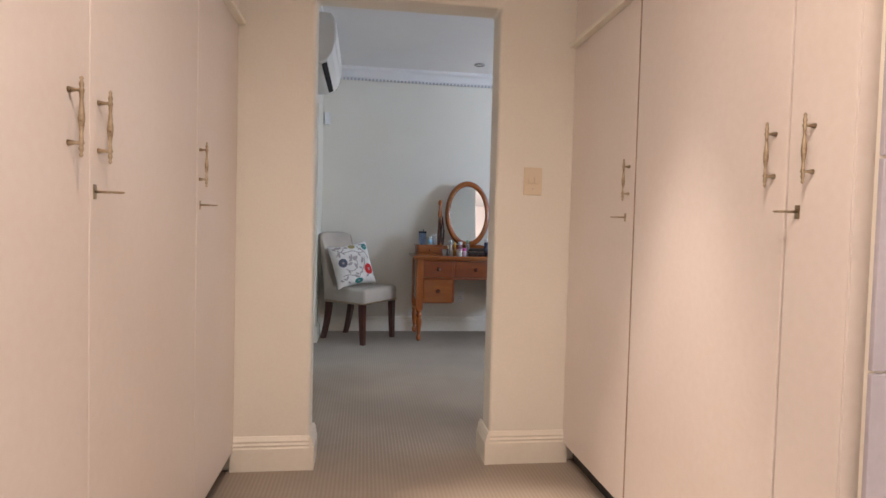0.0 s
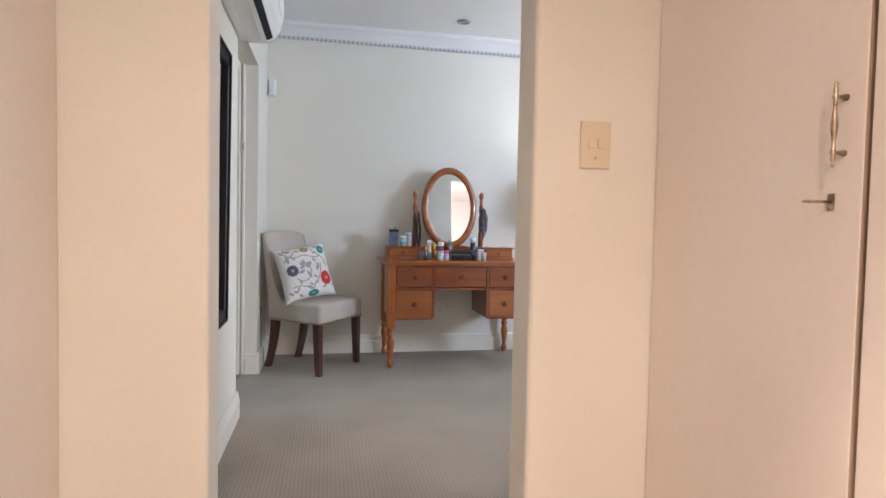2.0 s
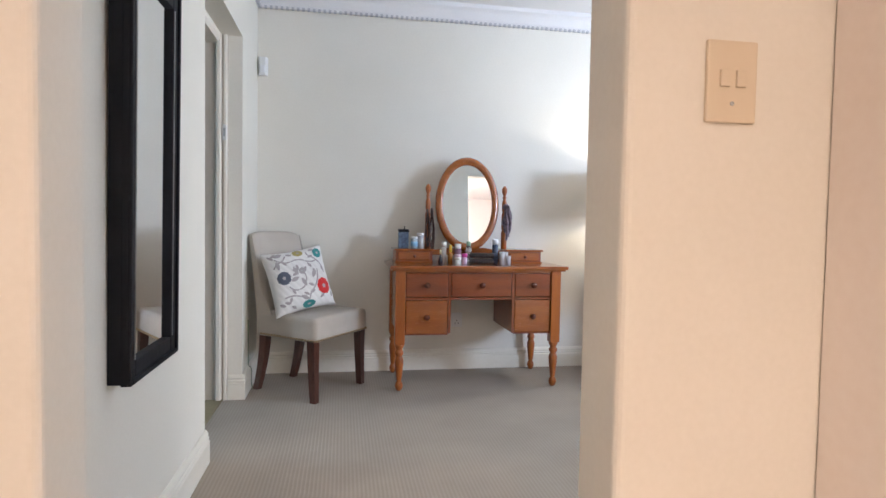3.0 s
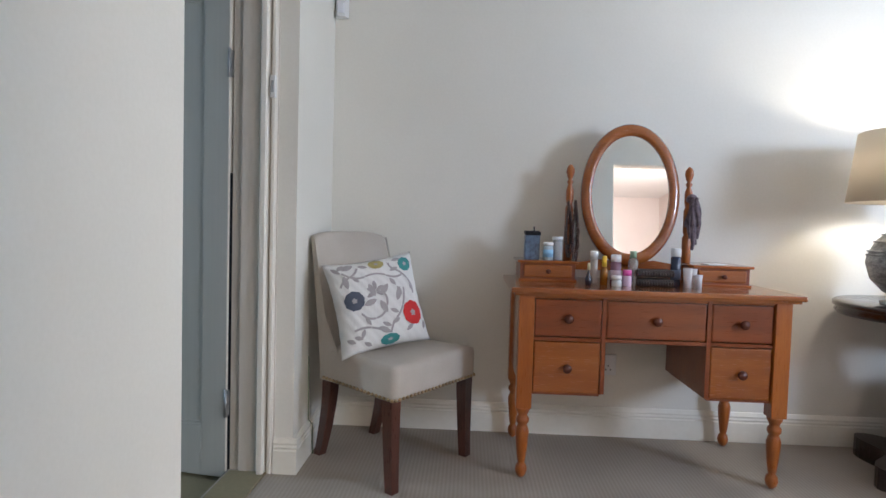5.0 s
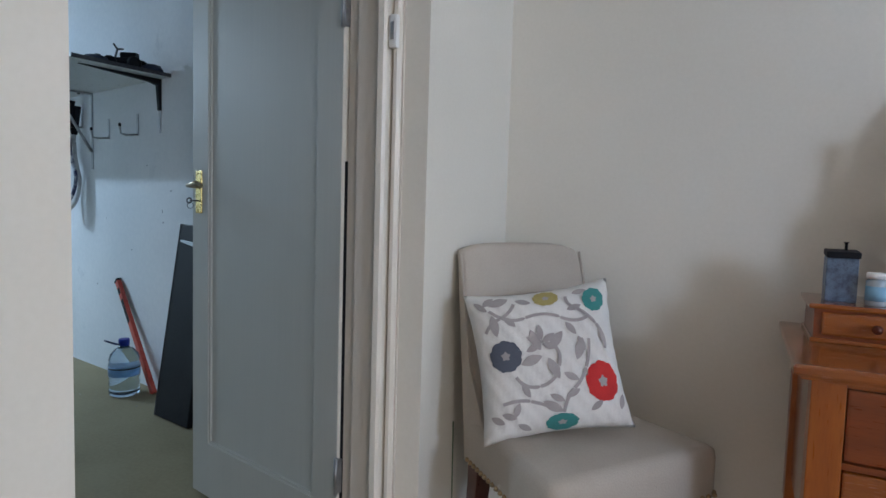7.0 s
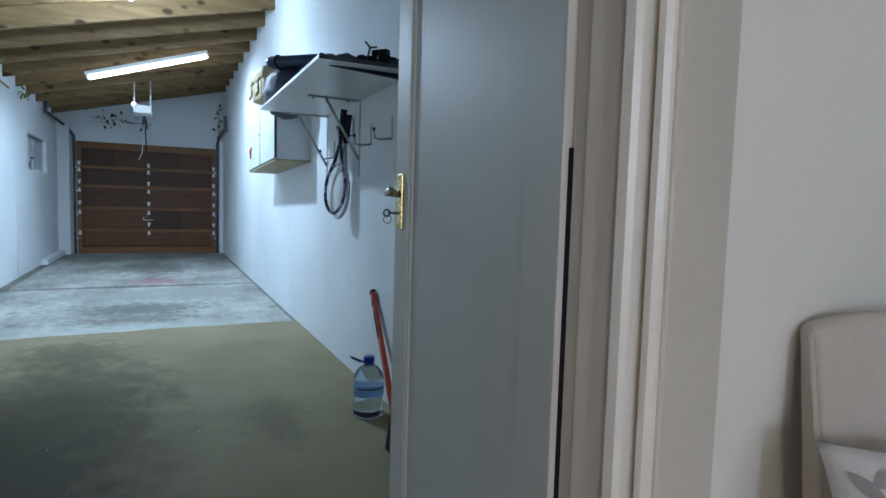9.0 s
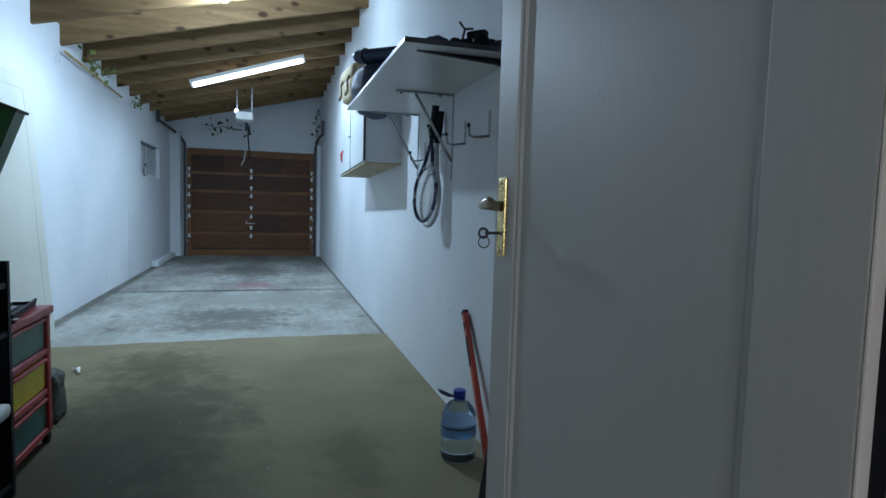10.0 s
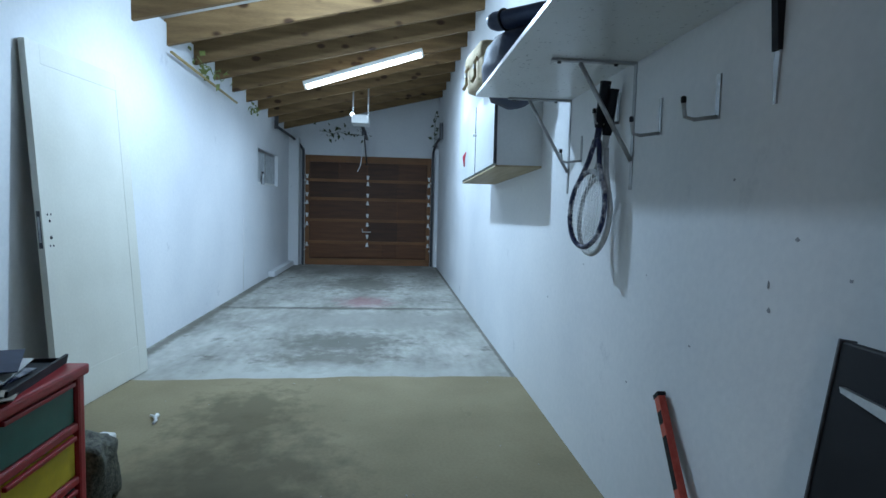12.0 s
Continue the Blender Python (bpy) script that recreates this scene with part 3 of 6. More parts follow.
for s in (1, -1):
    pl = part("handle_plate", cube(LW - 0.068, LW - 0.028, *sorted((s * 0.02, s * 0.026)), 1.037, 1.190, 0.003), MAT["brass"], leaf, "worn brass lever-lock plate")
    y = s * 0.026
    part("lever", tube([(LW - 0.048, y, 1.135), (LW - 0.048, y + s * 0.030, 1.135), (LW - 0.052, y + s * 0.040, 1.135), (LW - 0.085, y + s * 0.046, 1.137), (LW - 0.115, y + s * 0.046, 1.142), (LW - 0.150, y + s * 0.044, 1.132)], [0.010, 0.008, 0.008, 0.008, 0.010, 0.007], 10), MAT["ornate"], pl, "dull worn lever")
    for z in (1.047, 1.180):
        part("screw", lathe([(0.004, 0), (0.004, 0.0015), (0.001, 0.002)], 8, None, pose(LW - 0.048, y, z, -90 * s)), MAT["brass"], pl)
    if s > 0:
        kb = tube([(LW - 0.048, y, 1.082), (LW - 0.048, y + 0.030, 1.082)], 0.003, 8)
        tube([(LW - 0.048 - 0.006, y + 0.036 + 0.009 * math.cos(a), 1.082 + 0.009 * math.sin(a)) for a in np.linspace(0, 2 * math.pi, 15)[:-1]], 0.0025, 6, kb, True)
        part("key", kb, MAT["dark_steel"], pl, "dark steel key in the lock")
        part("key_ring", tube([(LW - 0.06, y + 0.036 + 0.011 * math.cos(a), 1.065 + 0.011 * math.sin(a)) for a in np.linspace(0, 2 * math.pi, 17)[:-1]], 0.0012, 6, None, True), MAT["dark_steel"], pl)

sn = thing("door_contact", pose(-0.489, 5.019, 1.495), "white plastic alarm contact on the door frame", "sensor")
part("case", cube(-0.012, 0.012, -0.018, 0, -0.042, 0.042, 0.005), MAT["white"], sn)
part("slot", cube(-0.005, 0.005, -0.0195, -0.018, -0.022, 0.022, 0.0004), MAT["steel"], sn)
sn = thing("motion_detector", pose(-0.415 + 0.05, FAR - 0.002, 1.955), "small white motion detector in the wall corner", "sensor")
part("case", prism([(-0.03, 0), (0.03, 0), (0.03, -0.02), (0.018, -0.042), (-0.018, -0.042), (-0.03, -0.02)], 0, 0.115), MAT["white"], sn)
part("lens", prism([(-0.018, -0.042), (0.018, -0.042), (0.012, -0.048), (-0.012, -0.048)], 0.015, 0.06), MAT["ceil"], sn)

# ---- wall mirror and air conditioner on the west wall ----
mi = thing("wall_mirror", pose(WALL_L + 0.018, 3.346, 0.60, 0, 0.6, 0), "tall wall mirror in a black moulded frame", "mirror")
MW, MH = 0.41, 1.085
part("backing", cube(-0.018, 0.012, -MW / 2 + 0.004, MW / 2 - 0.004, 0.004, MH - 0.004), MAT["black"], mi)
for k, (a, b, c, d) in enumerate(((-MW / 2, -MW / 2 + 0.055, 0, MH), (MW / 2 - 0.055, MW / 2, 0, MH), (-MW / 2 + 0.055, MW / 2 - 0.055, 0, 0.055), (-MW / 2 + 0.055, MW / 2 - 0.055, MH - 0.055, MH))):
    bm = cube(0.012, 0.030, a, b, c, d, 0.004)
    if k < 2:
        e = a if k == 0 else b - 0.014
        box(bm, 0.028, 0.038, e, e + 0.014, c, d, 0.004)
    else:
        e = c if k == 2 else d - 0.014
        box(bm, 0.028, 0.038, a - 0.04, b + 0.04, e, e + 0.014, 0.004)
    part("frame_bar", bm, MAT["black"], mi)
bm = bmesh.new()
for k in range(150):
    z = 0.06 + k * (MH - 0.12) / 149
    for y in (-MW / 2 + 0.045, MW / 2 - 0.045):
        box(bm, 0.030, 0.0325, y - 0.002, y + 0.002, z - 0.002, z + 0.002)
tagged(part("beading", bm, MAT["steel"], mi, "fine silvery beading"), kind="stuff")
part("glass", cube(0.013, 0.016, -MW / 2 + 0.052, MW / 2 - 0.052, 0.052, MH - 0.052), MAT["mirror"], mi)

ac = thing("air_conditioner", pose(WALL_L, 3.80, 1.93), "white split air-conditioner unit high on the wall", "air conditioner")
outline = [(0.0, 0.012), (0.05, 0.0), (0.135, 0.004), (0.172, 0.022), (0.200, 0.062), (0.214, 0.115), (0.217, 0.18), (0.212, 0.255), (0.190, 0.285), (0.0, 0.29)]
cs = part("case", prism(outline, -0.42, 0.405, 1), MAT["white"], ac)
bv = cs.modifiers.new("round", "BEVEL")
bv.width, bv.segments, bv.limit_method, bv.angle_limit = 0.006, 2, "ANGLE", radians(50)
part("outlet", prism([(0.139, 0.005), (0.168, 0.0195), (0.1695, 0.0165), (0.1405, 0.002)], -0.37, 0.345, 1), MAT["black"], ac, "dark air outlet slot")
part("louvre", prism([(0.118, -0.0015), (0.136, 0.003), (0.137, -0.001), (0.119, -0.0045)], -0.37, 0.345, 1), MAT["white"], ac)
part("front_panel", prism([(0.2145, 0.120), (0.2175, 0.180), (0.2130, 0.250), (0.2160, 0.250), (0.2205, 0.180), (0.2175, 0.120)], -0.41, 0.395, 1), MAT["white"], ac)
part("end_cap", prism([(x * 0.985 + 0.001, 0.004 + z * 0.975) for x, z in outline], 0.405, 0.420, 1), MAT["white"], ac)
part("seam", prism([(x * 1.004, z) for x, z in outline], 0.4045, 0.4058, 1), MAT["steel"], ac)

# ---- upholstered chair with its cushion ----
F = math.degrees(math.atan2(-0.57, 0.82))
CH = pose(-0.050, 5.237, 0, 0, 0, F)      # local x looks forward, y to the sitter's left
ch = thing("dining_chair", CH, "grey linen upholstered chair with studs and dark legs", "chair")
bm = cube(-0.21, 0.26, -0.262, 0.262, 0.335, 0.475, 0.03)
for v in bm.verts:
    v.co.y *= 0.80 + 0.20 * (v.co.x + 0.21) / 0.47
    if v.co.z > 0.44:
        v.co.z += 0.018 * math.cos(v.co.x * 5) * math.cos(v.co.y * 5)
part("seat", smooth(bm), MAT["linen"], ch)
back = bmesh.new()
NS, NB = 12, 9
front, rear = [], []
for i in range(NS + 1):
    s = i / NS
    z = 0.335 + s * 0.615
    x = -0.165 - 0.10 * s ** 1.5
    half = 0.212 + 0.006 * math.sin(math.pi * s)
    th = 0.085 - 0.045 * s
    ra, rb = [], []
    for j in range(NB + 1):
        u = -1 + 2 * j / NB
        dip = 0.012 * (1 - u * u)
        zz = z - (0.02 * u ** 4 if i == NS else 0)
        wing = 0.09 * max(0, abs(u) - 0.75) / 0.25 * max(0, 1 - s * 2.2)
        ra.append(back.verts.new((x + 0.5 * th - dip + wing, u * half, zz)))
        rb.append(back.verts.new((x - 0.5 * th - dip, u * half * 0.985, zz)))
    front.append(ra)
    rear.append(rb)
for i in range(NS):
    for j in range(NB):
        back.faces.new((front[i][j], front[i][j + 1], front[i + 1][j + 1], front[i + 1][j]))
        back.faces.new((rear[i][j + 1], rear[i][j], rear[i + 1][j], rear[i + 1][j + 1]))
    back.faces.new((rear[i][0], front[i][0], front[i + 1][0], rear[i + 1][0]))
    back.faces.new((front[i][NB], rear[i][NB], rear[i + 1][NB], front[i + 1][NB]))
for j in range(NB):
    back.faces.new((front[NS][j], front[NS][j + 1], rear[NS][j + 1], rear[NS][j]))
    back.faces.new((front[0][j + 1], front[0][j], rear[0][j], rear[0][j + 1]))
bk = part("backrest", smooth(back), MAT["linen"], ch)
bv = bk.modifiers.new("round", "BEVEL")
bv.width, bv.segments, bv.limit_method, bv.angle_limit = 0.014, 3, "ANGLE", radians(50)
for s in (-1, 1):
    part("piping", tube([(-0.165 - 0.10 * q ** 1.5 + 0.5 * (0.085 - 0.045 * q) + 0.09 * max(0, 1 - q * 2.2), s * (0.214 + 0.006 * math.sin(math.pi * q)), 0.345 + q * 0.59) for q in np.linspace(0.02, 0.98, 18)], 0.004, 6), MAT["linen"], ch)
for x, y, lean in ((0.222, -0.232, 0.012), (0.222, 0.232, 0.012), (-0.180, -0.165, -0.062), (-0.180, 0.165, -0.062)):
    bm = bmesh.new()
    rings = []
    for k in range(6):
        q = k / 5
        h = 0.018 + 0.007 * (1 - q)
        cx = x + lean * q ** 1.7
        rings.append([bm.verts.new((cx + a * h, y + b * h, 0.345 * (1 - q))) for a, b in ((-1, -1), (1, -1), (1, 1), (-1, 1))])
    for a, b in zip(rings, rings[1:]):
        for k in range(4):
            bm.faces.new((a[k], b[k], b[(k + 1) % 4], a[(k + 1) % 4]))
    bm.faces.new(rings[0])
    bm.faces.new(list(reversed(rings[-1])))
    part("leg", bm, MAT["leg"], ch, "dark mahogany leg")
bm = bmesh.new()
for k in range(24):
    bmesh.ops.create_icosphere(bm, subdivisions=1, radius=0.0075, matrix=Matrix.Translation((0.260, -0.250 + k * 0.50 / 23, 0.352)))
for s in (-1, 1):
    for k in range(20):
        bmesh.ops.create_icosphere(bm, subdivisions=1, radius=0.0078, matrix=Matrix.Translation((-0.17 + k * 0.42 / 19, s * (0.214 + k * 0.046 / 19), 0.352)))
tagged(part("studs", smooth(bm), MAT["nail"], ch, "row of antique brass upholstery studs"), kind="stuff")


def cushion_material():
    return paint("cushion_cotton", (0.70, 0.69, 0.66), (0.80, 0.79, 0.76), 0.9, 0, 5, 260, 0.04)


def shade(name, c, r=0.9):
    return paint(name, tuple(v * 0.85 for v in c), c, r, 0, 30, 200, 0.02)


MAT["cotton"] = cushion_material()
PRINT = dict(slate=shade("print_slate", (0.10, 0.115, 0.15)), red=shade("print_red", (0.62, 0.035, 0.035)), teal=shade("print_teal", (0.05, 0.26, 0.25)),
             olive=shade("print_olive", (0.45, 0.37, 0.14)), grey=shade("print_grey", (0.42, 0.385, 0.38)))
CW, NC = 0.193, 38


def puff(u, v):
    """Half thickness of the cushion at (u, v), each from -1 to 1."""
    return 0.066 * max(0.0, (1 - u ** 4) * (1 - v ** 4)) ** 0.6 + 0.002


def cush(u, v, lift=0.0):
    pinch = 1 - 0.085 * (1 - v * v) * u * u
    pinch2 = 1 - 0.085 * (1 - u * u) * v * v
    return Vector((u * CW * pinch, v * CW * pinch2, puff(u, v) + lift))


# lies back on the seat, square to the chair's back, turned a little
CUM = pose(-0.098, 5.165, 0.664, 0, 0, 27) @ pose(0, 0, 0, 90 - 17) @ pose(0, 0, 0, 0, 0, 9)
cu = thing("cushion", CUM, "white cotton cushion printed with grey vines and coloured flowers", "cushion")
bm = bmesh.new()
for s in (1, -1):
    grid = [[bm.verts.new((lambda p: (p.x, p.y, p.z * s + 0.003 * math.sin(i * 1.7 + j * 1.1)))(cush(-1 + 2 * i / NC, -1 + 2 * j / NC))) for j in range(NC + 1)] for i in range(NC + 1)]
    for i in range(NC):
        for j in range(NC):
            q = (grid[i][j], grid[i + 1][j], grid[i + 1][j + 1], grid[i][j + 1])
            bm.faces.new(q if s > 0 else q[::-1]).smooth = True
bmesh.ops.remove_doubles(bm, verts=bm.verts[:], dist=0.0045)
part("cover", bm, MAT["cotton"], cu)


def print_patch(name, material, outline, hole=None, lift=0.0030):
    """A printed motif lying on the cushion's face: fans from the centre in rings so that it follows the bulge."""
    bm = bmesh.new()
    cx, cy = sum(p[0] for p in outline) / len(outline), sum(p[1] for p in outline) / len(outline)
    rings = []
    for q in ((0.0, 0.25, 0.5, 0.75, 1.0) if hole is None else (hole, 0.75 * hole + 0.25, 0.5 + 0.5 * hole, 0.25 * hole + 0.75, 1.0)):
        rings.append([bm.verts.new(cush(cx + (x - cx) * q, cy + (y - cy) * q, lift)) for x, y in outline])
    n = len(outline)
    for a, b in zip(rings, rings[1:]):
        for k in range(n):
            bm.faces.new((a[k], b[k], b[(k + 1) % n], a[(k + 1) % n]))
    bmesh.ops.remove_doubles(bm, verts=bm.verts[:], dist=1e-5)
    return part(name, smooth(bm), material, cu)


def bloom(cx, cy, rx, ry, material):
    out = []
    for k in range(40):
        a = 2 * math.pi * k / 40
        r = 1 + 0.035 * math.sin(9 * a) + 0.025 * math.sin(16 * a)
        out.append((max(-0.97, min(0.97, cx + rx * r * math.cos(a))), max(-0.97, min(0.97, cy + ry * r * math.sin(a)))))
    print_patch("printed_flower", material, out)
    print_patch("flower_centre", PRINT["grey"], [(cx + rx * 0.26 * (1 + 0.25 * math.sin(5 * a)) * math.cos(a), cy + ry * 0.26 * (1 + 0.25 * math.sin(5 * a)) * math.sin(a)) for a in np.linspace(0, 2 * math.pi, 17)[:-1]], None, 0.0042)


bloom(-0.60, 0.10, 0.22, 0.20, PRINT["slate"])
bloom(0.62, -0.36, 0.23, 0.26, PRINT["red"])
bloom(0.70, 0.72, 0.16, 0.17, PRINT["teal"])
bloom(0.06, 0.84, 0.17, 0.12, PRINT["olive"])
bloom(0.02, -0.84, 0.21, 0.13, PRINT["teal"])


def vine(points, w=0.022):
    pts = []
    for (x0, y0), (x1, y1), (x2, y2) in zip(points, points[1:], points[2:]):
        for q in np.linspace(0, 1, 13):
            a, b = ((x0 + x1) / 2, (y0 + y1) / 2), ((x1 + x2) / 2, (y1 + y2) / 2)
            pts.append(((1 - q) ** 2 * a[0] + 2 * q * (1 - q) * x1 + q * q * b[0], (1 - q) ** 2 * a[1] + 2 * q * (1 - q) * y1 + q * q * b[1]))
    bm = bmesh.new()
    prev = None
    for i, (x, y) in enumerate(pts):
        j = min(i + 1, len(pts) - 1)
        dx, dy = pts[j][0] - pts[j - 1][0], pts[j][1] - pts[j - 1][1]
        n = math.hypot(dx, dy) or 1
        p = [bm.verts.new(cush(x - dy / n * w * s, y + dx / n * w * s, 0.0030)) for s in (-1, 1)]
        if prev and (prev[0].co - p[0].co).length > 1e-6:
            bm.faces.new((prev[0], p[0], p[1], prev[1]))
        prev = p
    part("printed_vine", smooth(bm), PRINT["grey"], cu)


def leaf_print(x, y, turn, size=0.105):
    out = []
    for k in range(13):
        q = k / 12
        out.append((q * size * 2, 0.42 * size * math.sin(math.pi * q) ** 0.8))
    out += [(px, -py) for px, py in reversed(out[1:-1])]
    c, s = math.cos(turn), math.sin(turn)
    print_patch("printed_leaf", PRINT["grey"], [(max(-0.96, min(0.96, x + px * c - py * s)), max(-0.96, min(0.96, y + px * s + py * c))) for px, py in out])


vine([(-0.95, 0.95), (-0.5, 0.5), (0.0, 0.65), (0.4, 0.4), (0.75, 0.6)])
vine([(-0.6, 0.0), (-0.4, -0.35), (0.0, -0.3), (0.15, 0.1), (-0.1, 0.25)])
vine([(0.0, -0.9), (0.1, -0.5), (0.35, -0.3), (0.5, 0.0), (0.55, 0.4)])
vine([(-0.95, -0.55), (-0.5, -0.45), (-0.2, -0.55), (0.05, -0.7)])
vine([(-0.3, 0.95), (-0.45, 0.65), (-0.75, 0.55), (-0.9, 0.3)])
vine([(0.35, 0.95), (0.3, 0.7), (0.55, 0.55), (0.8, 0.2), (0.7, -0.1)])
for x, y, a in ((-0.75, 0.72, 2.4), (-0.8, 0.8, 0.6), (-0.55, 0.62, -0.8), (-0.1, 0.25, 1.6), (-0.1, 0.22, 2.7), (-0.1, 0.22, 0.5), (-0.1, 0.2, -0.3), (-0.12, 0.2, 3.5), (0.3, 0.62, 0.2), (0.25, 0.45, -1.0), (0.45, 0.05, 1.9), (0.3, -0.3, 2.6),
                (0.1, -0.5, 0.4), (0.08, -0.55, 2.6), (-0.35, -0.45, 2.0), (-0.5, -0.5, -2.0), (-0.75, -0.62, -0.4), (-0.72, -0.75, 2.6), (-0.55, -0.78, -0.6), (0.4, -0.72, 0.6), (0.75, 0.1, 1.7), (0.42, 0.86, 0.1), (-0.35, 0.85, -0.3), (0.82, -0.75, 1.2)):
    leaf_print(x, y, a)
for x, y, a in ((-0.13, 0.12, 1.9), (-0.02, 0.12, 0.8), (-0.12, 0.05, 3.4), (-0.05, 0.02, -1.2), (0.32, -0.05, 1.15), (-0.72, 0.80, 0.3), (-0.70, 0.66, -1.5), (-0.20, -0.52, -0.6)):
    leaf_print(x, y, a, 0.15)

# ---- pine dressing table ----
DT = thing("dressing_table", pose(0, 0, 0), "honey pine kneehole dressing table with five drawers", "dressing table")
X0, X1, Y0, Y1, TOP = 0.470, 1.505, 5.075, 5.575, 0.762
bm = cube(X0 - 0.035, X1 + 0.035, Y0 - 0.035, Y1 + 0.01, TOP - 0.022, TOP, 0.006)
box(bm, X0 - 0.022, X1 + 0.022, Y0 - 0.022, Y1, TOP - 0.032, TOP - 0.020, 0.004)
part("tabletop", bm, MAT["pine"], DT)
LEG = [(0.010, 0.0), (0.019, 0.012), (0.024, 0.03), (0.021, 0.048), (0.013, 0.060), (0.016, 0.068), (0.020, 0.10), (0.025, 0.15), (0.027, 0.185), (0.021, 0.205), (0.018, 0.213), (0.026, 0.225), (0.026, 0.238), (0.018, 0.250), (0.022, 0.26), (0.029, 0.275), (0.029, 0.285)]
for x, y in ((X0 + 0.03, Y0 + 0.03), (X1 - 0.03, Y0 + 0.03), (X0 + 0.03, Y1 - 0.035), (X1 - 0.03, Y1 - 0.035)):
    bm = lathe(LEG, 18, None, Matrix.Translation((x, y, 0)))
    box(bm, x - 0.03, x + 0.03, y - 0.03, y + 0.03, 0.283, TOP - 0.03, 0.003)
    part("leg", bm, MAT["pine_up"], DT)
part("back_panel", cube(X0 + 0.06, X1 - 0.06, Y1 - 0.03, Y1 - 0.015, 0.55, TOP - 0.032), MAT["pine"], DT)
for x in (X0 + 0.012, X1 - 0.030):
    part("side_panel", cube(x, x + 0.018, Y0 + 0.06, Y1 - 0.06, 0.36, TOP - 0.032), MAT["pine"], DT)
part("front_rail", cube(X0 + 0.06, X1 - 0.06, Y0 + 0.012, Y0 + 0.03, TOP - 0.045, TOP - 0.032), MAT["pine"], DT)
part("middle_rail", cube(X0 + 0.06, X1 - 0.06, Y0 + 0.012, Y0 + 0.05, 0.553, 0.566), MAT["pine_red"], DT)
XA, XB = 0.800, 1.200
for x in (XA, XB):
    part("divider", cube(x - 0.008, x + 0.008, Y0 + 0.008, Y0 + 0.05, 0.35, TOP - 0.035), MAT["pine_red"], DT)
for a, b in ((X0 + 0.06, XA - 0.008), (XB + 0.008, X1 - 0.06)):
    inner = b if a < 0.8 else a
    part("pedestal_side", cube(inner - 0.008, inner + 0.008, Y0 + 0.02, Y1 - 0.03, 0.345, TOP - 0.034), MAT["pine_red"], DT)
    part("pedestal_floor", cube(a, b, Y0 + 0.02, Y1 - 0.06, 0.338, 0.350), MAT["pine_red"], DT)


def drawer(x0, x1, z0, z1, y, parent, material, knob=0.017):
    dr = part("drawer", cube(x0 + 0.003, x1 - 0.003, y - 0.010, y + 0.20 if knob > 0.015 else y + 0.1, z0 + 0.003, z1 - 0.003, 0.006), material, parent)
    m = pose((x0 + x1) / 2, y - 0.010, (z0 + z1) / 2, 90)
    part("knob", lathe([(0.008 * knob / 0.017, 0), (0.007 * knob / 0.017, 0.008), (knob, 0.016), (knob * 1.05, 0.022), (knob * 0.8, 0.028), (0.001, 0.031)], 16, None, m), MAT["knob"], dr, "dark turned wooden knob")


for x0, x1, z0, z1, mt in ((X0 + 0.06, XA - 0.008, 0.567, 0.718, "pine_red"), (XA + 0.008, XB - 0.008, 0.567, 0.718, "pine_red"), (XB + 0.008, X1 - 0.06, 0.567, 0.718, "pine_red"), (X0 + 0.06, XA - 0.008, 0.345, 0.552, "pine"), (XB + 0.008, X1 - 0.06, 0.345, 0.552, "pine")):
    drawer(x0, x1, z0, z1, Y0 + 0.02, DT, MAT[mt])


def trinket_box(x0, x1, label):
    t = thing("trinket_drawer", pose((x0 + x1) / 2, 5.42, TOP), label, "drawer box", "drawer boxes on the dressing table")
    w = (x1 - x0) / 2
    part("carcase", cube(-w, w, -0.10, 0.11, 0.0, 0.078, 0.002), MAT["pine_red"], t)
    part("lid", cube(-w - 0.012, w + 0.012, -0.115, 0.12, 0.078, 0.090, 0.004), MAT["pine"], t)
    part("foot_rail", cube(-w - 0.006, w + 0.006, -0.108, 0.115, 0.0, 0.010, 0.002), MAT["pine"], t)
    drawer(-w + 0.012, w - 0.012, 0.014, 0.074, -0.098, t, MAT["pine"], 0.010)
    return t


trinket_box(0.490, 0.725, "small pine drawer box on the dressing table")
trinket_box(1.225, 1.455, "small pine drawer box with a note on top")

# swing mirror between turned posts
SM = thing("swing_mirror", pose(0.975, 5.44, TOP), "oval swing mirror in a pine frame between turned posts", "mirror")
POST = [(0.020, 0), (0.020, 0.20), (0.013, 0.215), (0.018, 0.225), (0.018, 0.32), (0.012, 0.335), (0.017, 0.36), (0.017, 0.40), (0.009, 0.425), (0.015, 0.438), (0.008, 0.448), (0.013, 0.458), (0.019, 0.480), (0.017, 0.498), (0.008, 0.512), (0.001, 0.516)]
for x in (-0.262, 0.262):
    part("post", lathe(POST, 14, None, Matrix.Translation((x, 0.02, 0))), MAT["pine_up"], SM)
    part("post_foot", prism([(-0.10, 0), (0.10, 0), (0.085, 0.025), (0.025, 0.05), (-0.025, 0.05), (-0.085, 0.025)], x - 0.018, x + 0.018, 0), MAT["pine"], SM)
part("stretcher", prism([(-0.245, 0.045), (0.245, 0.045), (0.245, 0.075), (0.12, 0.095), (0, 0.085), (-0.12, 0.095), (-0.245, 0.075)], 0.01, 0.03, 1), MAT["pine"], SM)
TILTM = Matrix.Translation((0, 0, 0.385)) @ pose(0, 0, 0, -4)
bm = bmesh.new()
N = 64
prof = [(0.0, 0.014), (0.012, 0.020), (0.034, 0.018), (0.044, 0.006), (0.046, -0.012), (0.0, -0.012)]
rings = []
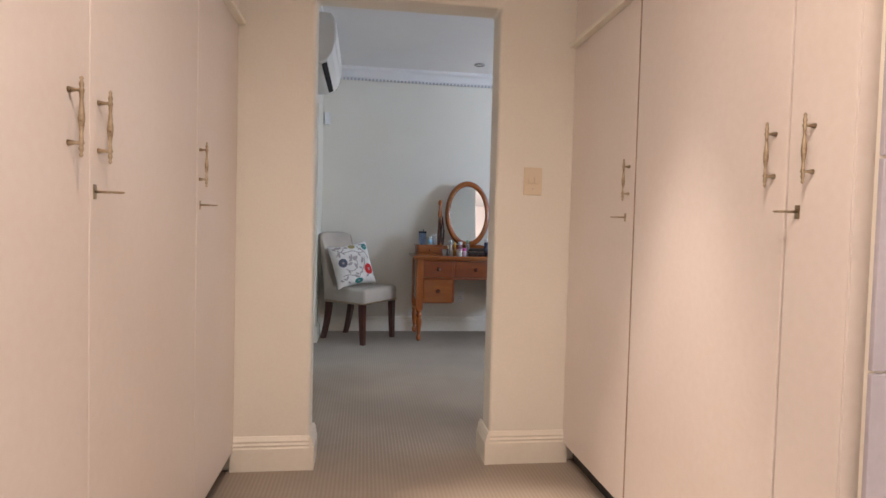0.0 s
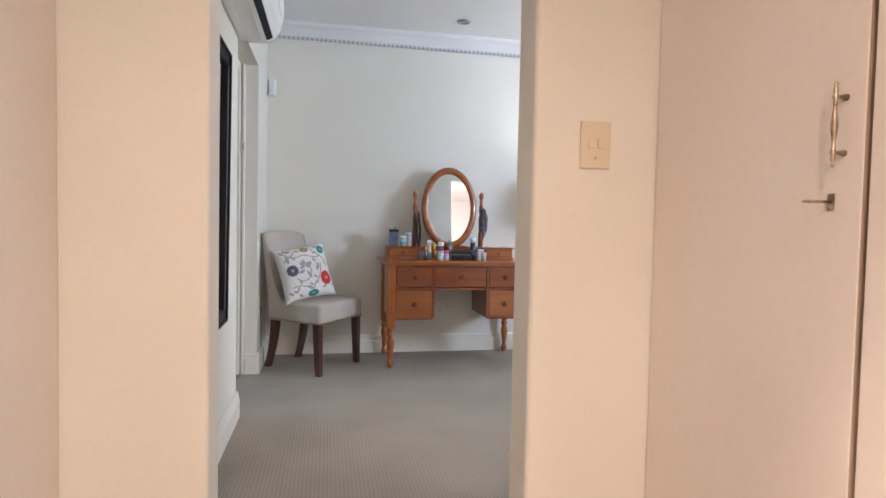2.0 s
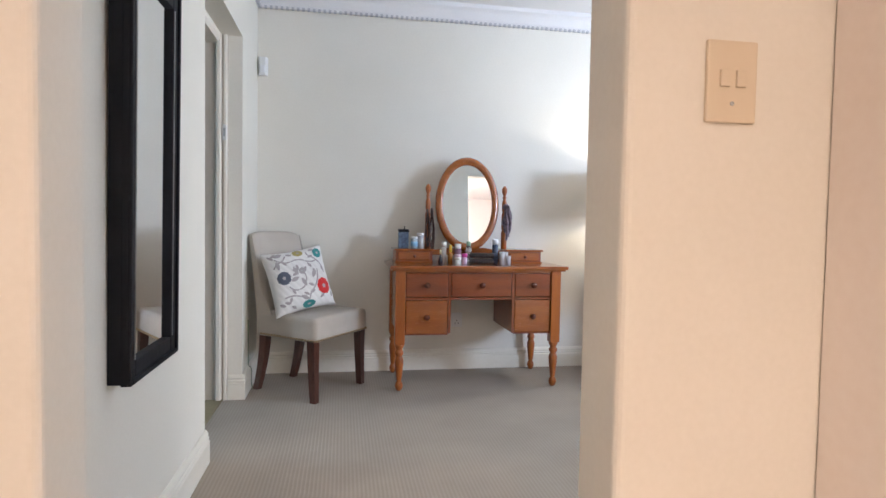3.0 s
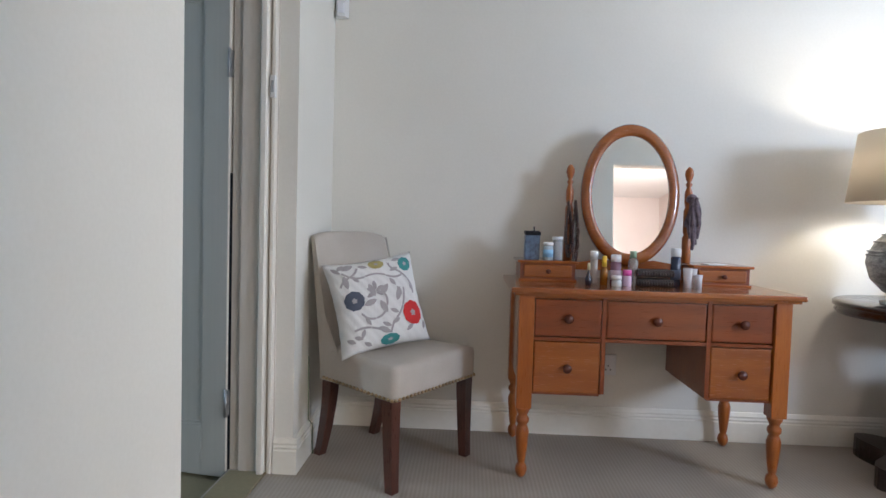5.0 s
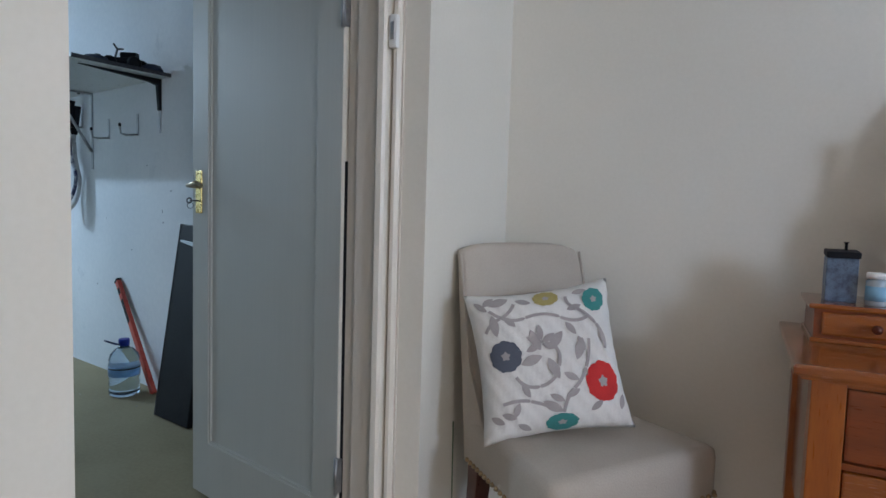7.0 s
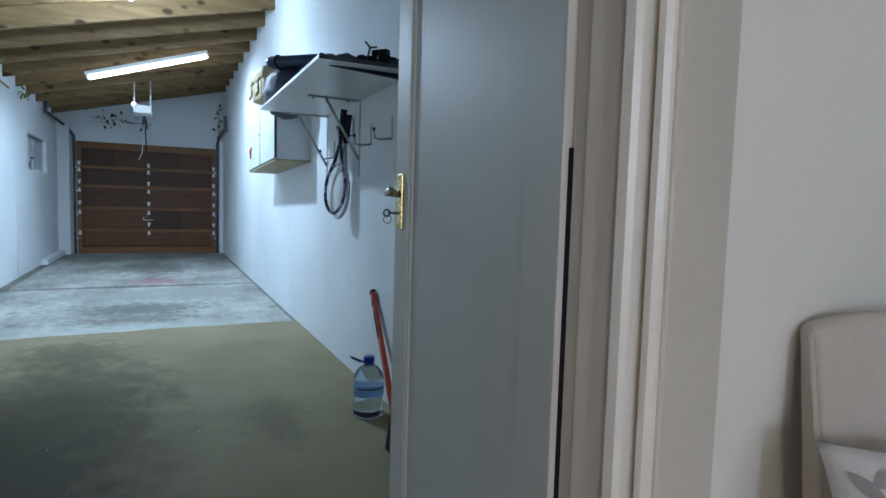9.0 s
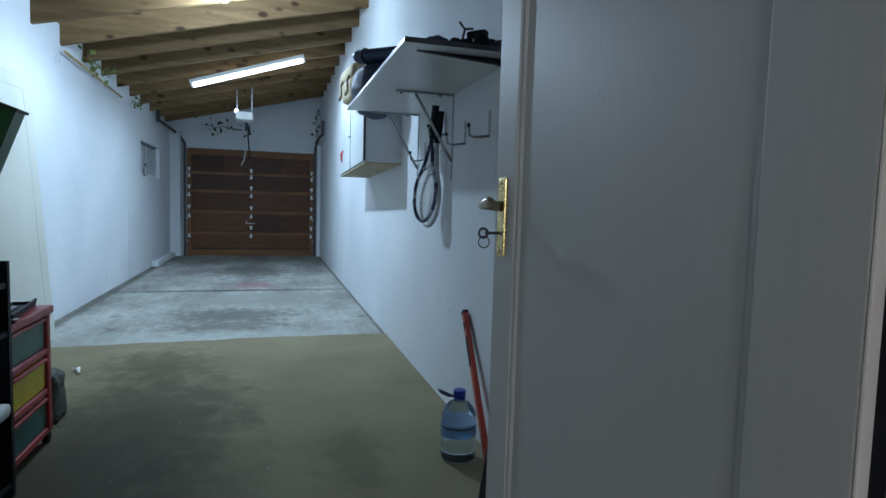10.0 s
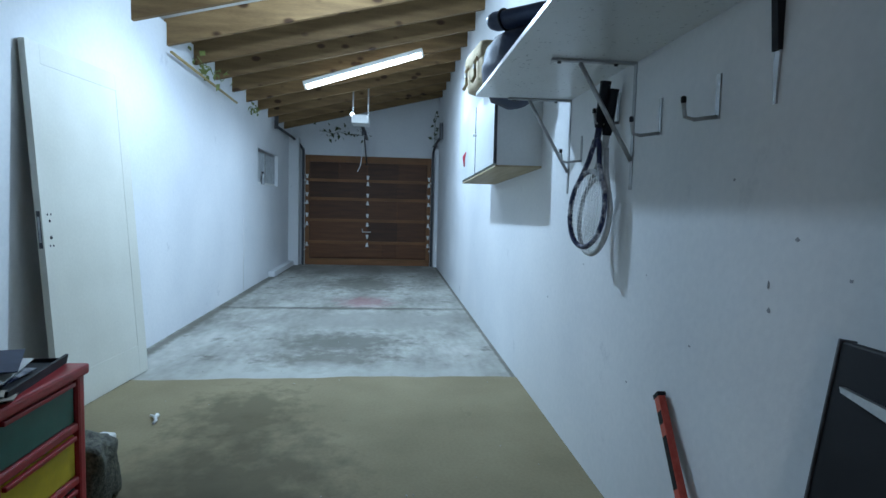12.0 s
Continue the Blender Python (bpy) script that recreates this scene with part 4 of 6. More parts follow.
for k in range(N):
    a = 2 * math.pi * k / N
    ring = []
    for d, h in prof:
        ring.append(bm.verts.new(((0.170 + d) * math.cos(a), -h, (0.262 + d * 1.18) * math.sin(a))))
    rings.append(ring)
for k in range(N):
    for j in range(len(prof)):
        a, b = rings[k], rings[(k + 1) % N]
        q = (j + 1) % len(prof)
        bm.faces.new((a[j], a[q], b[q], b[j])).smooth = True
bmesh.ops.recalc_face_normals(bm, faces=bm.faces[:])
part("oval_frame", bm, MAT["pine"], SM).matrix_local = TILTM
part("mirror_glass", prism([(0.173 * math.cos(2 * math.pi * k / N), 0.266 * math.sin(2 * math.pi * k / N)) for k in range(N)], -0.004, 0.008, 1), MAT["mirror"], SM, "oval mirror glass").matrix_local = TILTM

# bead necklaces on one post, a ribbon on the other
MAT["beads"] = paint("dark_beads", (0.010, 0.007, 0.007), (0.13, 0.07, 0.055), 0.22, 0, 160, 300, 0)
MAT["ribbon"] = paint("mauve_grey_scarf", (0.05, 0.035, 0.045), (0.20, 0.15, 0.17), 0.8, 0, 30, 120, 0.03)
random.seed(4)
for n in range(6):
    bm = bmesh.new()
    top, low, wid = 1.115 - 0.006 * n, 0.845 + 0.02 * (n % 4), 0.010 + 0.0035 * n
    for k in range(84):
        a = 2 * math.pi * k / 84
        x = 0.722 + (-0.016 if n % 2 else 0.014) + 0.6 * wid * math.sin(a) * (1 - 0.75 * max(0, math.cos(a))) + random.uniform(-0.0015, 0.0015)
        z = (top + low) / 2 + (top - low) / 2 * math.cos(a)
        y = 5.432 - 0.006 * n + 0.010 * math.cos(a)
        bmesh.ops.create_icosphere(bm, subdivisions=1, radius=random.uniform(0.0042, 0.0062), matrix=Matrix.Translation((x, y, z)))
    solid("necklace", smooth(bm), MAT["beads"], pose(0, 0, 0), "string of dark glass beads hanging on the mirror post", "necklace", "necklaces on the mirror post")
sc = thing("scarf", pose(1.237, 5.43, 0.93), "mauve-grey scarf tied round the mirror post", "scarf")
for n in range(7):
    bm = bmesh.new()
    prev = None
    for k in range(9):
        q = k / 8
        x = 0.005 + (n - 3) * 0.0045 * (0.8 + q) + 0.006 * math.sin(5 * q + 2 * n)
        z = 0.21 - q * (0.13 + 0.10 * ((n * 37) % 5) / 4)
        w = 0.007 + 0.006 * math.sin(math.pi * q) * (1 + 0.5 * math.sin(9 * q + n))
        y = -0.025 - 0.006 * (n % 3)
        p = [bm.verts.new((x - w, y, z)), bm.verts.new((x, y - 0.008, z)), bm.verts.new((x + w, y, z)), bm.verts.new((x, y + 0.004, z))]
        if prev:
            for j in range(4):
                bm.faces.new((prev[j], prev[(j + 1) % 4], p[(j + 1) % 4], p[j]))
        else:
            bm.faces.new(p)
        prev = p
    bm.faces.new(prev[::-1])
    part("fold", smooth(bm), MAT["ribbon"], sc)
part("knot", smooth(lathe([(0.004, -0.02), (0.022, -0.008), (0.026, 0.004), (0.016, 0.02), (0.004, 0.026)], 12, None, Matrix.Translation((0.0, -0.012, 0.2)))), MAT["ribbon"], sc)

# toiletries
GLASSY = plain("tinted_glass", (0.80, 0.86, 0.88), 0.06, 0, 0, 0.7)


def bottle(x, y, prof, colour, cap=None, cap_colour=(0.8, 0.8, 0.78), label="", band=None, z=TOP, clear=0.0):
    b = thing("bottle", pose(x, y, z), label, "bottle", "toiletries on the dressing table")
    part("body", lathe(prof, 16), plain("bottle_body", colour, 0.2, 0, 0, clear), b)
    if cap:
        r, h = cap
        part("cap", lathe([(r, prof[-1][1]), (r, prof[-1][1] + h - 0.002), (r - 0.002, prof[-1][1] + h)], 16), plain("bottle_cap", cap_colour, 0.3), b)
    if band:
        r = max(p[0] for p in prof) + 0.0006
        part("label_band", lathe([(r, band[0]), (r, band[1])], 16), plain("bottle_label", band[2], 0.5), b)


def can(r, h):
    return [(r * 0.9, 0), (r, 0.003), (r, h - 0.006), (r * 0.75, h)]


bottle(0.765, 5.24, [(0.013, 0), (0.014, 0.02), (0.006, 0.045), (0.004, 0.060)], (0.05, 0.04, 0.05), (0.006, 0.030), (0.70, 0.66, 0.42), "small dark bottle with a tapered pale cap")
bottle(0.798, 5.30, can(0.016, 0.105), (0.55, 0.50, 0.44), (0.016, 0.032), (0.85, 0.85, 0.82), "slim spray can with a white cap")
bottle(0.830, 5.25, [(0.015, 0), (0.016, 0.06), (0.008, 0.075)], (0.50, 0.20, 0.03), (0.010, 0.045), (0.80, 0.50, 0.05), "amber bottle with a yellow pump", None, TOP, 0.3)
bottle(0.870, 5.20, can(0.020, 0.028), (0.72, 0.76, 0.72), (0.021, 0.016), (0.88, 0.88, 0.84), "small white cream jar on the dressing table")
bottle(0.885, 5.28, can(0.022, 0.095), (0.25, 0.12, 0.16), (0.021, 0.030), (0.86, 0.85, 0.84), "dark pink bottle with a white cap", (0.02, 0.06, (0.7, 0.55, 0.6)))
bottle(0.915, 5.215, can(0.019, 0.045), (0.62, 0.45, 0.55), (0.018, 0.022), (0.75, 0.10, 0.40), "small bottle with a bright pink cap")
bottle(0.950, 5.26, [(0.020, 0), (0.020, 0.10), (0.012, 0.115)], (0.80, 0.86, 0.82), (0.014, 0.028), (0.30, 0.45, 0.32), "clear bottle with a green cap", None, TOP, 0.8)
bottle(1.128, 5.27, can(0.020, 0.125), (0.035, 0.05, 0.09), (0.020, 0.034), (0.80, 0.82, 0.82), "dark blue spray can with a silver cap", (0.03, 0.07, (0.15, 0.2, 0.3)))
for k, (x, y, h) in enumerate(((1.165, 5.235, 0.080), (1.188, 5.245, 0.078), (1.205, 5.23, 0.055))):
    bottle(x, y, [(0.016, 0), (0.016, h * 0.5), (0.019, h)], (0.88, 0.85, 0.85), None, (0.8, 0.8, 0.8), "little frosted tumbler on the dressing table", None, TOP, 0.35)
MAT["box_blue"] = paint("patterned_blue_tin", (0.03, 0.05, 0.10), (0.16, 0.24, 0.34), 0.4, 0, 60, 200, 0.02)
tin = thing("tin", pose(0.545, 5.40, TOP + 0.090), "dark blue patterned tin with an open lid", "tin")
part("can", cube(-0.032, 0.032, -0.030, 0.030, 0, 0.105, 0.003), MAT["box_blue"], tin)
part("lid", cube(-0.034, 0.034, -0.032, 0.034, 0.105, 0.120, 0.003, pose(0, 0, 0.002, 4)), MAT["black"], tin)
part("knob", tube([(0.008, 0, 0.12), (0.008, 0, 0.138), (0.008, 0, 0.142)], [0.003, 0.003, 0.006], 8), MAT["black"], tin)
bottle(0.612, 5.36, can(0.022, 0.062), (0.62, 0.74, 0.82), (0.022, 0.014), (0.88, 0.9, 0.9), "glass jar with pale blue contents", (0.012, 0.045, (0.25, 0.5, 0.7)), TOP + 0.09, 0.3)
bottle(0.655, 5.385, can(0.022, 0.085), (0.75, 0.80, 0.83), (0.023, 0.016), (0.8, 0.84, 0.86), "clear glass jar with a stopper", None, TOP + 0.09, 0.6)
MAT["wicker"] = paint("dark_wicker", (0.018, 0.012, 0.009), (0.06, 0.04, 0.03), 0.6, 0, 40, 120, 0.05)
bk = thing("basket", pose(1.035, 5.27, TOP), "small dark woven box under the mirror", "basket")
for lvl in range(2):
    bm = cube(-0.075, 0.075, -0.04, 0.04, 0.002 + lvl * 0.038, 0.030 + lvl * 0.038, 0.004)
    part("tier", bm, MAT["wicker"], bk)
    bm = bmesh.new()
    for k in range(14):
        bmesh.ops.create_icosphere(bm, subdivisions=1, radius=0.0075, matrix=Matrix.Translation((-0.072 + k * 0.011, -0.041, 0.014 + lvl * 0.038)) @ Matrix.Diagonal((0.8, 0.6, 1.6, 1)))
    tagged(part("weave", smooth(bm), MAT["wicker"], bk), kind="stuff")
nt = solid("note", cube(-0.045, 0.045, -0.03, 0.03, 0, 0.003, 0.001), MAT["white"], pose(1.33, 5.38, TOP + 0.0905, 0, 0, 12), "white folded note lying on a drawer box", "paper")
so = thing("wall_socket", pose(0.95, FAR - 0.0005, 0.345), "white wall socket under the dressing table", "socket")
part("plate", cube(-0.038, 0.038, -0.009, 0, -0.05, 0.05, 0.003), MAT["white"], so)
part("rocker", cube(-0.02, -0.008, -0.012, -0.008, 0.015, 0.032, 0.001), MAT["white"], so)
for dx, dz in ((0.0, -0.005), (-0.011, -0.024), (0.011, -0.024)):
    part("pin_hole", lathe([(0.0035, 0), (0.0035, 0.001), (0.001, 0.001)], 10, None, pose(dx, -0.0085, dz, 90)), MAT["black"], so)

# ---- round side table, lamp, bed ----
TB = pose(2.205, 5.25, 0)
tb = thing("side_table", TB, "round dark side table on a carved twisted pedestal", "table")
part("tabletop", lathe([(0.30, 0.655), (0.365, 0.662), (0.378, 0.675), (0.372, 0.690), (0.385, 0.698), (0.385, 0.712), (0.378, 0.718), (0.001, 0.718)], 48), MAT["ebony"], tb)
bm = bmesh.new()
out = []
for k in range(96):
    a = 2 * math.pi * k / 96
    out.append((0.235 + 0.075 * math.cos(4 * a) + 0.012 * math.cos(8 * a), a))
part("foot", prism([(r * math.cos(a + 0.4), r * math.sin(a + 0.4)) for r, a in out], 0.0, 0.085, 2), MAT["ebony"], tb)
part("collar", lathe([(0.15, 0.085), (0.155, 0.10), (0.12, 0.125), (0.10, 0.13), (0.115, 0.15), (0.115, 0.17), (0.085, 0.19), (0.08, 0.20), (0.09, 0.215), (0.08, 0.235)], 32), MAT["ebony"], tb)
part("neck", lathe([(0.075, 0.56), (0.085, 0.575), (0.075, 0.59), (0.09, 0.605), (0.12, 0.64), (0.13, 0.657)], 32), MAT["ebony"], tb)
for n in range(4):
    part("twist", tube([(0.062 * math.cos(n * math.pi / 2 + q * 3.6), 0.062 * math.sin(n * math.pi / 2 + q * 3.6), 0.225 + q * 0.345) for q in np.linspace(0, 1, 22)], 0.027, 10), MAT["ebony"], tb)

LP = thing("table_lamp", pose(2.07, 5.25, 0.718), "grey patterned pottery table lamp with a lit cream shade", "lamp")
MAT["pot"] = paint("grey_glazed_pot", (0.15, 0.155, 0.16), (0.42, 0.43, 0.44), 0.35, 0.2, 26, 120, 0.08, (1, 1, 1.8))
part("base", lathe([(0.105, 0), (0.108, 0.012), (0.075, 0.022), (0.07, 0.035)], 32), MAT["pot"], LP)
part("body", lathe([(0.07, 0.033), (0.10, 0.05), (0.145, 0.10), (0.163, 0.165), (0.158, 0.20), (0.13, 0.26), (0.085, 0.305), (0.05, 0.318), (0.045, 0.335), (0.055, 0.343), (0.03, 0.350)], 40), MAT["pot"], LP)
for z, r in ((0.20, 0.160), (0.215, 0.157), (0.255, 0.137), (0.285, 0.110)):
    part("band", tube([(r * math.cos(a), r * math.sin(a), z) for a in np.linspace(0, 2 * math.pi, 41)[:-1]], 0.004, 6, None, True), MAT["pot"], LP)
part("stem", tube([(0, 0, 0.345), (0, 0, 0.445)], 0.006, 8), MAT["nail"], LP)
shd = bpy.data.materials.new("lamp_shade_linen")
shd.use_nodes = True
sb = shd.node_tree.nodes["Principled BSDF"]
sb.inputs["Base Color"].default_value = (0.62, 0.55, 0.45, 1)
sb.inputs["Roughness"].default_value = 0.9
sn_, sl_ = shd.node_tree.nodes, shd.node_tree.links
tr_ = sn_.new("ShaderNodeBsdfTranslucent")
tr_.inputs[0].default_value = (0.80, 0.74, 0.64, 1)
mx_ = sn_.new("ShaderNodeMixShader")
mx_.inputs[0].default_value = 0.27
sl_.new(sb.outputs[0], mx_.inputs[1])
sl_.new(tr_.outputs[0], mx_.inputs[2])
sl_.new(mx_.outputs[0], sn_["Material Output"].inputs[0])
bm = bmesh.new()
rr = [[bm.verts.new((r * math.cos(2 * math.pi * k / 48), r * math.sin(2 * math.pi * k / 48), z)) for k in range(48)] for r, z in ((0.245, 0.415), (0.213, 0.70), (0.211, 0.70), (0.243, 0.415))]
for a, b in zip(rr, rr[1:] + rr[:1]):
    for k in range(48):
        bm.faces.new((a[k], a[(k + 1) % 48], b[(k + 1) % 48], b[k])).smooth = True
part("shade", bm, shd, LP, "cream linen drum shade")
part("bulb", lathe([(0.012, 0.44), (0.014, 0.455), (0.027, 0.49), (0.022, 0.515), (0.001, 0.522)], 16), plain("lamp_bulb_glow", (1.0, 0.75, 0.45), 0.4, 0, 8.0), LP)
bo = thing("book", pose(2.36, 5.42, 0.718, 0, 0, 6), "red-backed paperback book lying on the side table", "book")
RED_BACK = plain("red_cover", (0.45, 0.02, 0.03), 0.45)
for z in (0.0, 0.027):
    part("cover", cube(-0.085, 0.085, -0.062, 0.062, z, z + 0.003, 0.001), MAT["white"], bo)
part("spine", cube(-0.088, -0.060, -0.0625, 0.0625, 0.0, 0.0302, 0.001), RED_BACK, bo, "red spine")
part("pages", cube(-0.062, 0.082, -0.059, 0.059, 0.003, 0.027), MAT["cotton"], bo)
tsb = thing("tissue_box", pose(2.375, 5.43, 0.7485, 0, 0, -8), "white cardboard tissue box on a book", "box")
part("carton", cube(-0.048, 0.048, -0.036, 0.036, 0, 0.058, 0.004), MAT["white"], tsb)
part("slot", cube(-0.028, 0.028, -0.008, 0.008, 0.058, 0.0588), MAT["linen"], tsb)
ps = thing("power_strip", pose(2.60, 5.46, 0, 0, 0, -30), "black power strip on the carpet by the bed", "power strip")
part("case", cube(-0.15, 0.15, -0.032, 0.032, 0.0, 0.042, 0.006), MAT["black"], ps)
for x in (-0.10, -0.03, 0.04):
    part("socket", lathe([(0.017, 0.042), (0.017, 0.0432), (0.012, 0.0425), (0.001, 0.0425)], 14, None, Matrix.Translation((x, 0, 0))), MAT["dark_steel"], ps)
part("plug", cube(-0.05, -0.012, -0.018, 0.018, 0.0432, 0.075, 0.006), MAT["black"], ps, "black plug")

BD = thing("bed", pose(2.45, 0, 0), "bed with a black headboard, white linen and a grey quilt", "bed")
part("headboard", cube(-0.02, 1.67, 5.535, 5.565, 0.30, 1.03), MAT["black"], BD)
part("headboard_rail", cube(-0.075, 1.725, 5.505, 5.59, 1.025, 1.058, 0.008), MAT["black"], BD)
for x in (-0.06, 1.63):
    part("headboard_post", cube(x, x + 0.08, 5.515, 5.585, 0.0, 1.027, 0.006), MAT["black"], BD)
part("base", cube(0.20, 1.45, 3.60, 5.50, 0.0, 0.31, 0.01), MAT["cotton"], BD, "white valance round the bed base")
part("mattress", smooth(cube(0.05, 1.60, 3.53, 5.51, 0.30, 0.55, 0.05)), MAT["cotton"], BD)
MAT["quilt"] = paint("grey_white_quilt", (0.66, 0.66, 0.68), (0.78, 0.78, 0.79), 0.9, 0, 6, 160, 0.05)
bm = bmesh.new()
GX, GY = 30, 30
grid = []
for i in range(GX + 1):
    col = []
    for j in range(GY + 1):
        u, v = i / GX, j / GY
        s = -0.50 + u * 2.62
        x = max(0.0, min(1.65, s)) if 0 <= s <= 1.65 else (-0.03 - 0.03 * math.sin(v * 23) if s < 0 else 1.68)
        z = 0.585 + 0.012 * math.sin(u * 19 + v * 7) * math.sin(v * 13) if 0 <= s <= 1.65 else 0.57 + (s if s < 0 else 1.65 - s)
        col.append(bm.verts.new((x - (0.03 if s < 0 else 0), 3.48 + v * 1.62, max(0.06, z))))
    grid.append(col)
for i in range(GX):
    for j in range(GY):
        bm.faces.new((grid[i][j], grid[i + 1][j], grid[i + 1][j + 1], grid[i][j + 1])).smooth = True
q = part("quilt", bm, MAT["quilt"], BD, "rumpled grey-white quilt")
sd = q.modifiers.new("thick", "SOLIDIFY")
sd.thickness = 0.02


def pillow(m, w, d, h, material, label):
    bm = bmesh.new()
    n = 14
    for s in (1, -1):
        g = [[bm.verts.new((w * u * (1 - 0.06 * (1 - v * v)), d * v * (1 - 0.06 * (1 - u * u)), s * (h * max(0, (1 - u ** 4) * (1 - v ** 4)) ** 0.6))) for v in np.linspace(-1, 1, n + 1)] for u in np.linspace(-1, 1, n + 1)]
        for i in range(n):
            for j in range(n):
                f = (g[i][j], g[i + 1][j], g[i + 1][j + 1], g[i][j + 1])
                bm.faces.new(f if s > 0 else f[::-1]).smooth = True
    bmesh.ops.remove_doubles(bm, verts=bm.verts[:], dist=0.004)
    return solid("pillow", bm, material, m, label, "pillow", "pillows on the bed")


pillow(pose(2.80, 5.40, 0.80, 66), 0.33, 0.22, 0.08, MAT["cotton"], "white pillow leaning on the headboard")
pillow(pose(3.62, 5.40, 0.80, 66), 0.33, 0.22, 0.08, MAT["cotton"], "white pillow leaning on the headboard")
MAT["wine"] = paint("wine_red_cotton", (0.16, 0.015, 0.03), (0.25, 0.03, 0.05), 0.85, 0, 8, 200, 0.04)
pillow(pose(2.70, 5.22, 0.755, 55, 0, 8), 0.24, 0.15, 0.06, MAT["wine"], "wine-red cushion before the white pillow")
pf = thing("picture", pose(3.20, FAR - 0.001, 1.16), "large picture in a thin grey frame above the bed", "picture")
part("board", cube(-0.49, 0.49, -0.02, 0, 0.01, 1.09), MAT["wall"], pf)
for a, b, c, d in ((-0.5, -0.49, 0, 1.1), (0.49, 0.5, 0, 1.1), (-0.49, 0.49, 0, 0.01), (-0.49, 0.49, 1.09, 1.1)):
    part("frame_bar", cube(a, b, -0.03, 0, c, d, 0.002), MAT["steel"], pf)
solid("lamp_cable", tube([(2.12, 5.32, 0.66), (2.30, 5.45, 0.25), (2.34, 5.50, 0.16), (2.38, 5.45, 0.03), (2.46, 5.35, 0.012)], 0.004, 6), MAT["black"], pose(0, 0, 0), "thin dark lamp cable behind the side table", "cable")
solid("wall_wire", tube([(WALL_L + 0.004, 5.235, 0.42), (WALL_L + 0.005, 5.24, 0.145), (WALL_L + 0.023, 5.24, 0.125), (WALL_L + 0.024, 5.235, 0.05), (WALL_L + 0.03, 5.225, 0.004)], 0.002, 6), plain("dark_green_wire", (0.10, 0.16, 0.09), 0.5), pose(0, 0, 0), "thin dark green wire down the wall by the chair", "wire")


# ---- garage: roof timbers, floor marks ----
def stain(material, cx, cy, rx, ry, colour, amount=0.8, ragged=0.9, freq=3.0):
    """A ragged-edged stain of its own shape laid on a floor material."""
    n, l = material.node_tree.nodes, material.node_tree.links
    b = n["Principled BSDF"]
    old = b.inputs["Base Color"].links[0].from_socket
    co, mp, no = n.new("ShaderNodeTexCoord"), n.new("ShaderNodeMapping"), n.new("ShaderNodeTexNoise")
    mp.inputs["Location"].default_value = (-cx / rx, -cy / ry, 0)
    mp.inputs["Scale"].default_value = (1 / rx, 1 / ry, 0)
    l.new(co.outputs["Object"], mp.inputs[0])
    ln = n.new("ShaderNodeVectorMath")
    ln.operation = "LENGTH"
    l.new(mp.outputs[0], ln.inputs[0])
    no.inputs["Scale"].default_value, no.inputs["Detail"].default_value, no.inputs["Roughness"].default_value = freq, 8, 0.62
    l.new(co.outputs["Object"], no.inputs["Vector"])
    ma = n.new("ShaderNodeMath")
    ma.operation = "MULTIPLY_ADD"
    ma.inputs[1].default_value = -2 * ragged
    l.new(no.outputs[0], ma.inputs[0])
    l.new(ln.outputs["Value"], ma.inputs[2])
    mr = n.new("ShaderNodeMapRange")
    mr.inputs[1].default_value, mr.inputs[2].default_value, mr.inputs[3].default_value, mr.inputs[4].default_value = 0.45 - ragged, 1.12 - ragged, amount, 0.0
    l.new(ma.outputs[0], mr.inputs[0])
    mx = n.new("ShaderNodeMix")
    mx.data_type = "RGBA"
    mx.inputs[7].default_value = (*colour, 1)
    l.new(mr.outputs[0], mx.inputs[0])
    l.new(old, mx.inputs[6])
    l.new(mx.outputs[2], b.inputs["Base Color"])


stain(MAT["olive"], 1.75, 1.80, 1.55, 0.80, (0.052, 0.045, 0.029), 0.84, 0.55, 4.0)
stain(MAT["olive"], 2.9, 1.55, 0.95, 0.55, (0.080, 0.068, 0.040), 0.65, 1.0, 6.0)
stain(MAT["olive"], 3.95, 1.72, 0.50, 0.36, (0.105, 0.088, 0.050), 0.7, 1.2, 7.0)
stain(MAT["olive"], 2.2, 0.6, 0.35, 0.16, (0.12, 0.10, 0.06), 0.45, 1.3, 8.0)
stain(MAT["concrete"], 5.7, 1.25, 0.42, 0.6, (0.12, 0.117, 0.097), 0.85, 1.25, 7.5)
stain(MAT["concrete"], 5.1, 1.35, 0.35, 0.55, (0.13, 0.125, 0.10), 0.8, 1.3, 9.0)
stain(MAT["concrete"], 9.4, 1.3, 0.9, 0.7, (0.14, 0.133, 0.11), 0.8, 1.3, 6.0)
stain(MAT["concrete"], 6.7, 1.0, 0.6, 1.3, (0.24, 0.235, 0.21), 0.7, 1.0, 3.0)
stain(MAT["concrete"], 4.75, 1.4, 0.30, 1.6, (0.42, 0.42, 0.385), 0.6, 1.0, 3.5)
stain(MAT["concrete"], 7.8, 1.2, 0.45, 0.38, (0.26, 0.11, 0.12), 0.65, 1.1, 6.0)
stain(MAT["concrete"], 7.35, 1.4, 0.10, 1.6, (0.09, 0.085, 0.07), 0.85, 0.8, 8.0)
stain(MAT["concrete"], 11.4, 1.2, 1.0, 1.6, (0.18, 0.17, 0.15), 0.6, 0.9, 2.5)
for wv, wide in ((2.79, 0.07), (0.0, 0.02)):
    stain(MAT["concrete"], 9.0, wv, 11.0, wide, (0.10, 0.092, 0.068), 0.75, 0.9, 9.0)

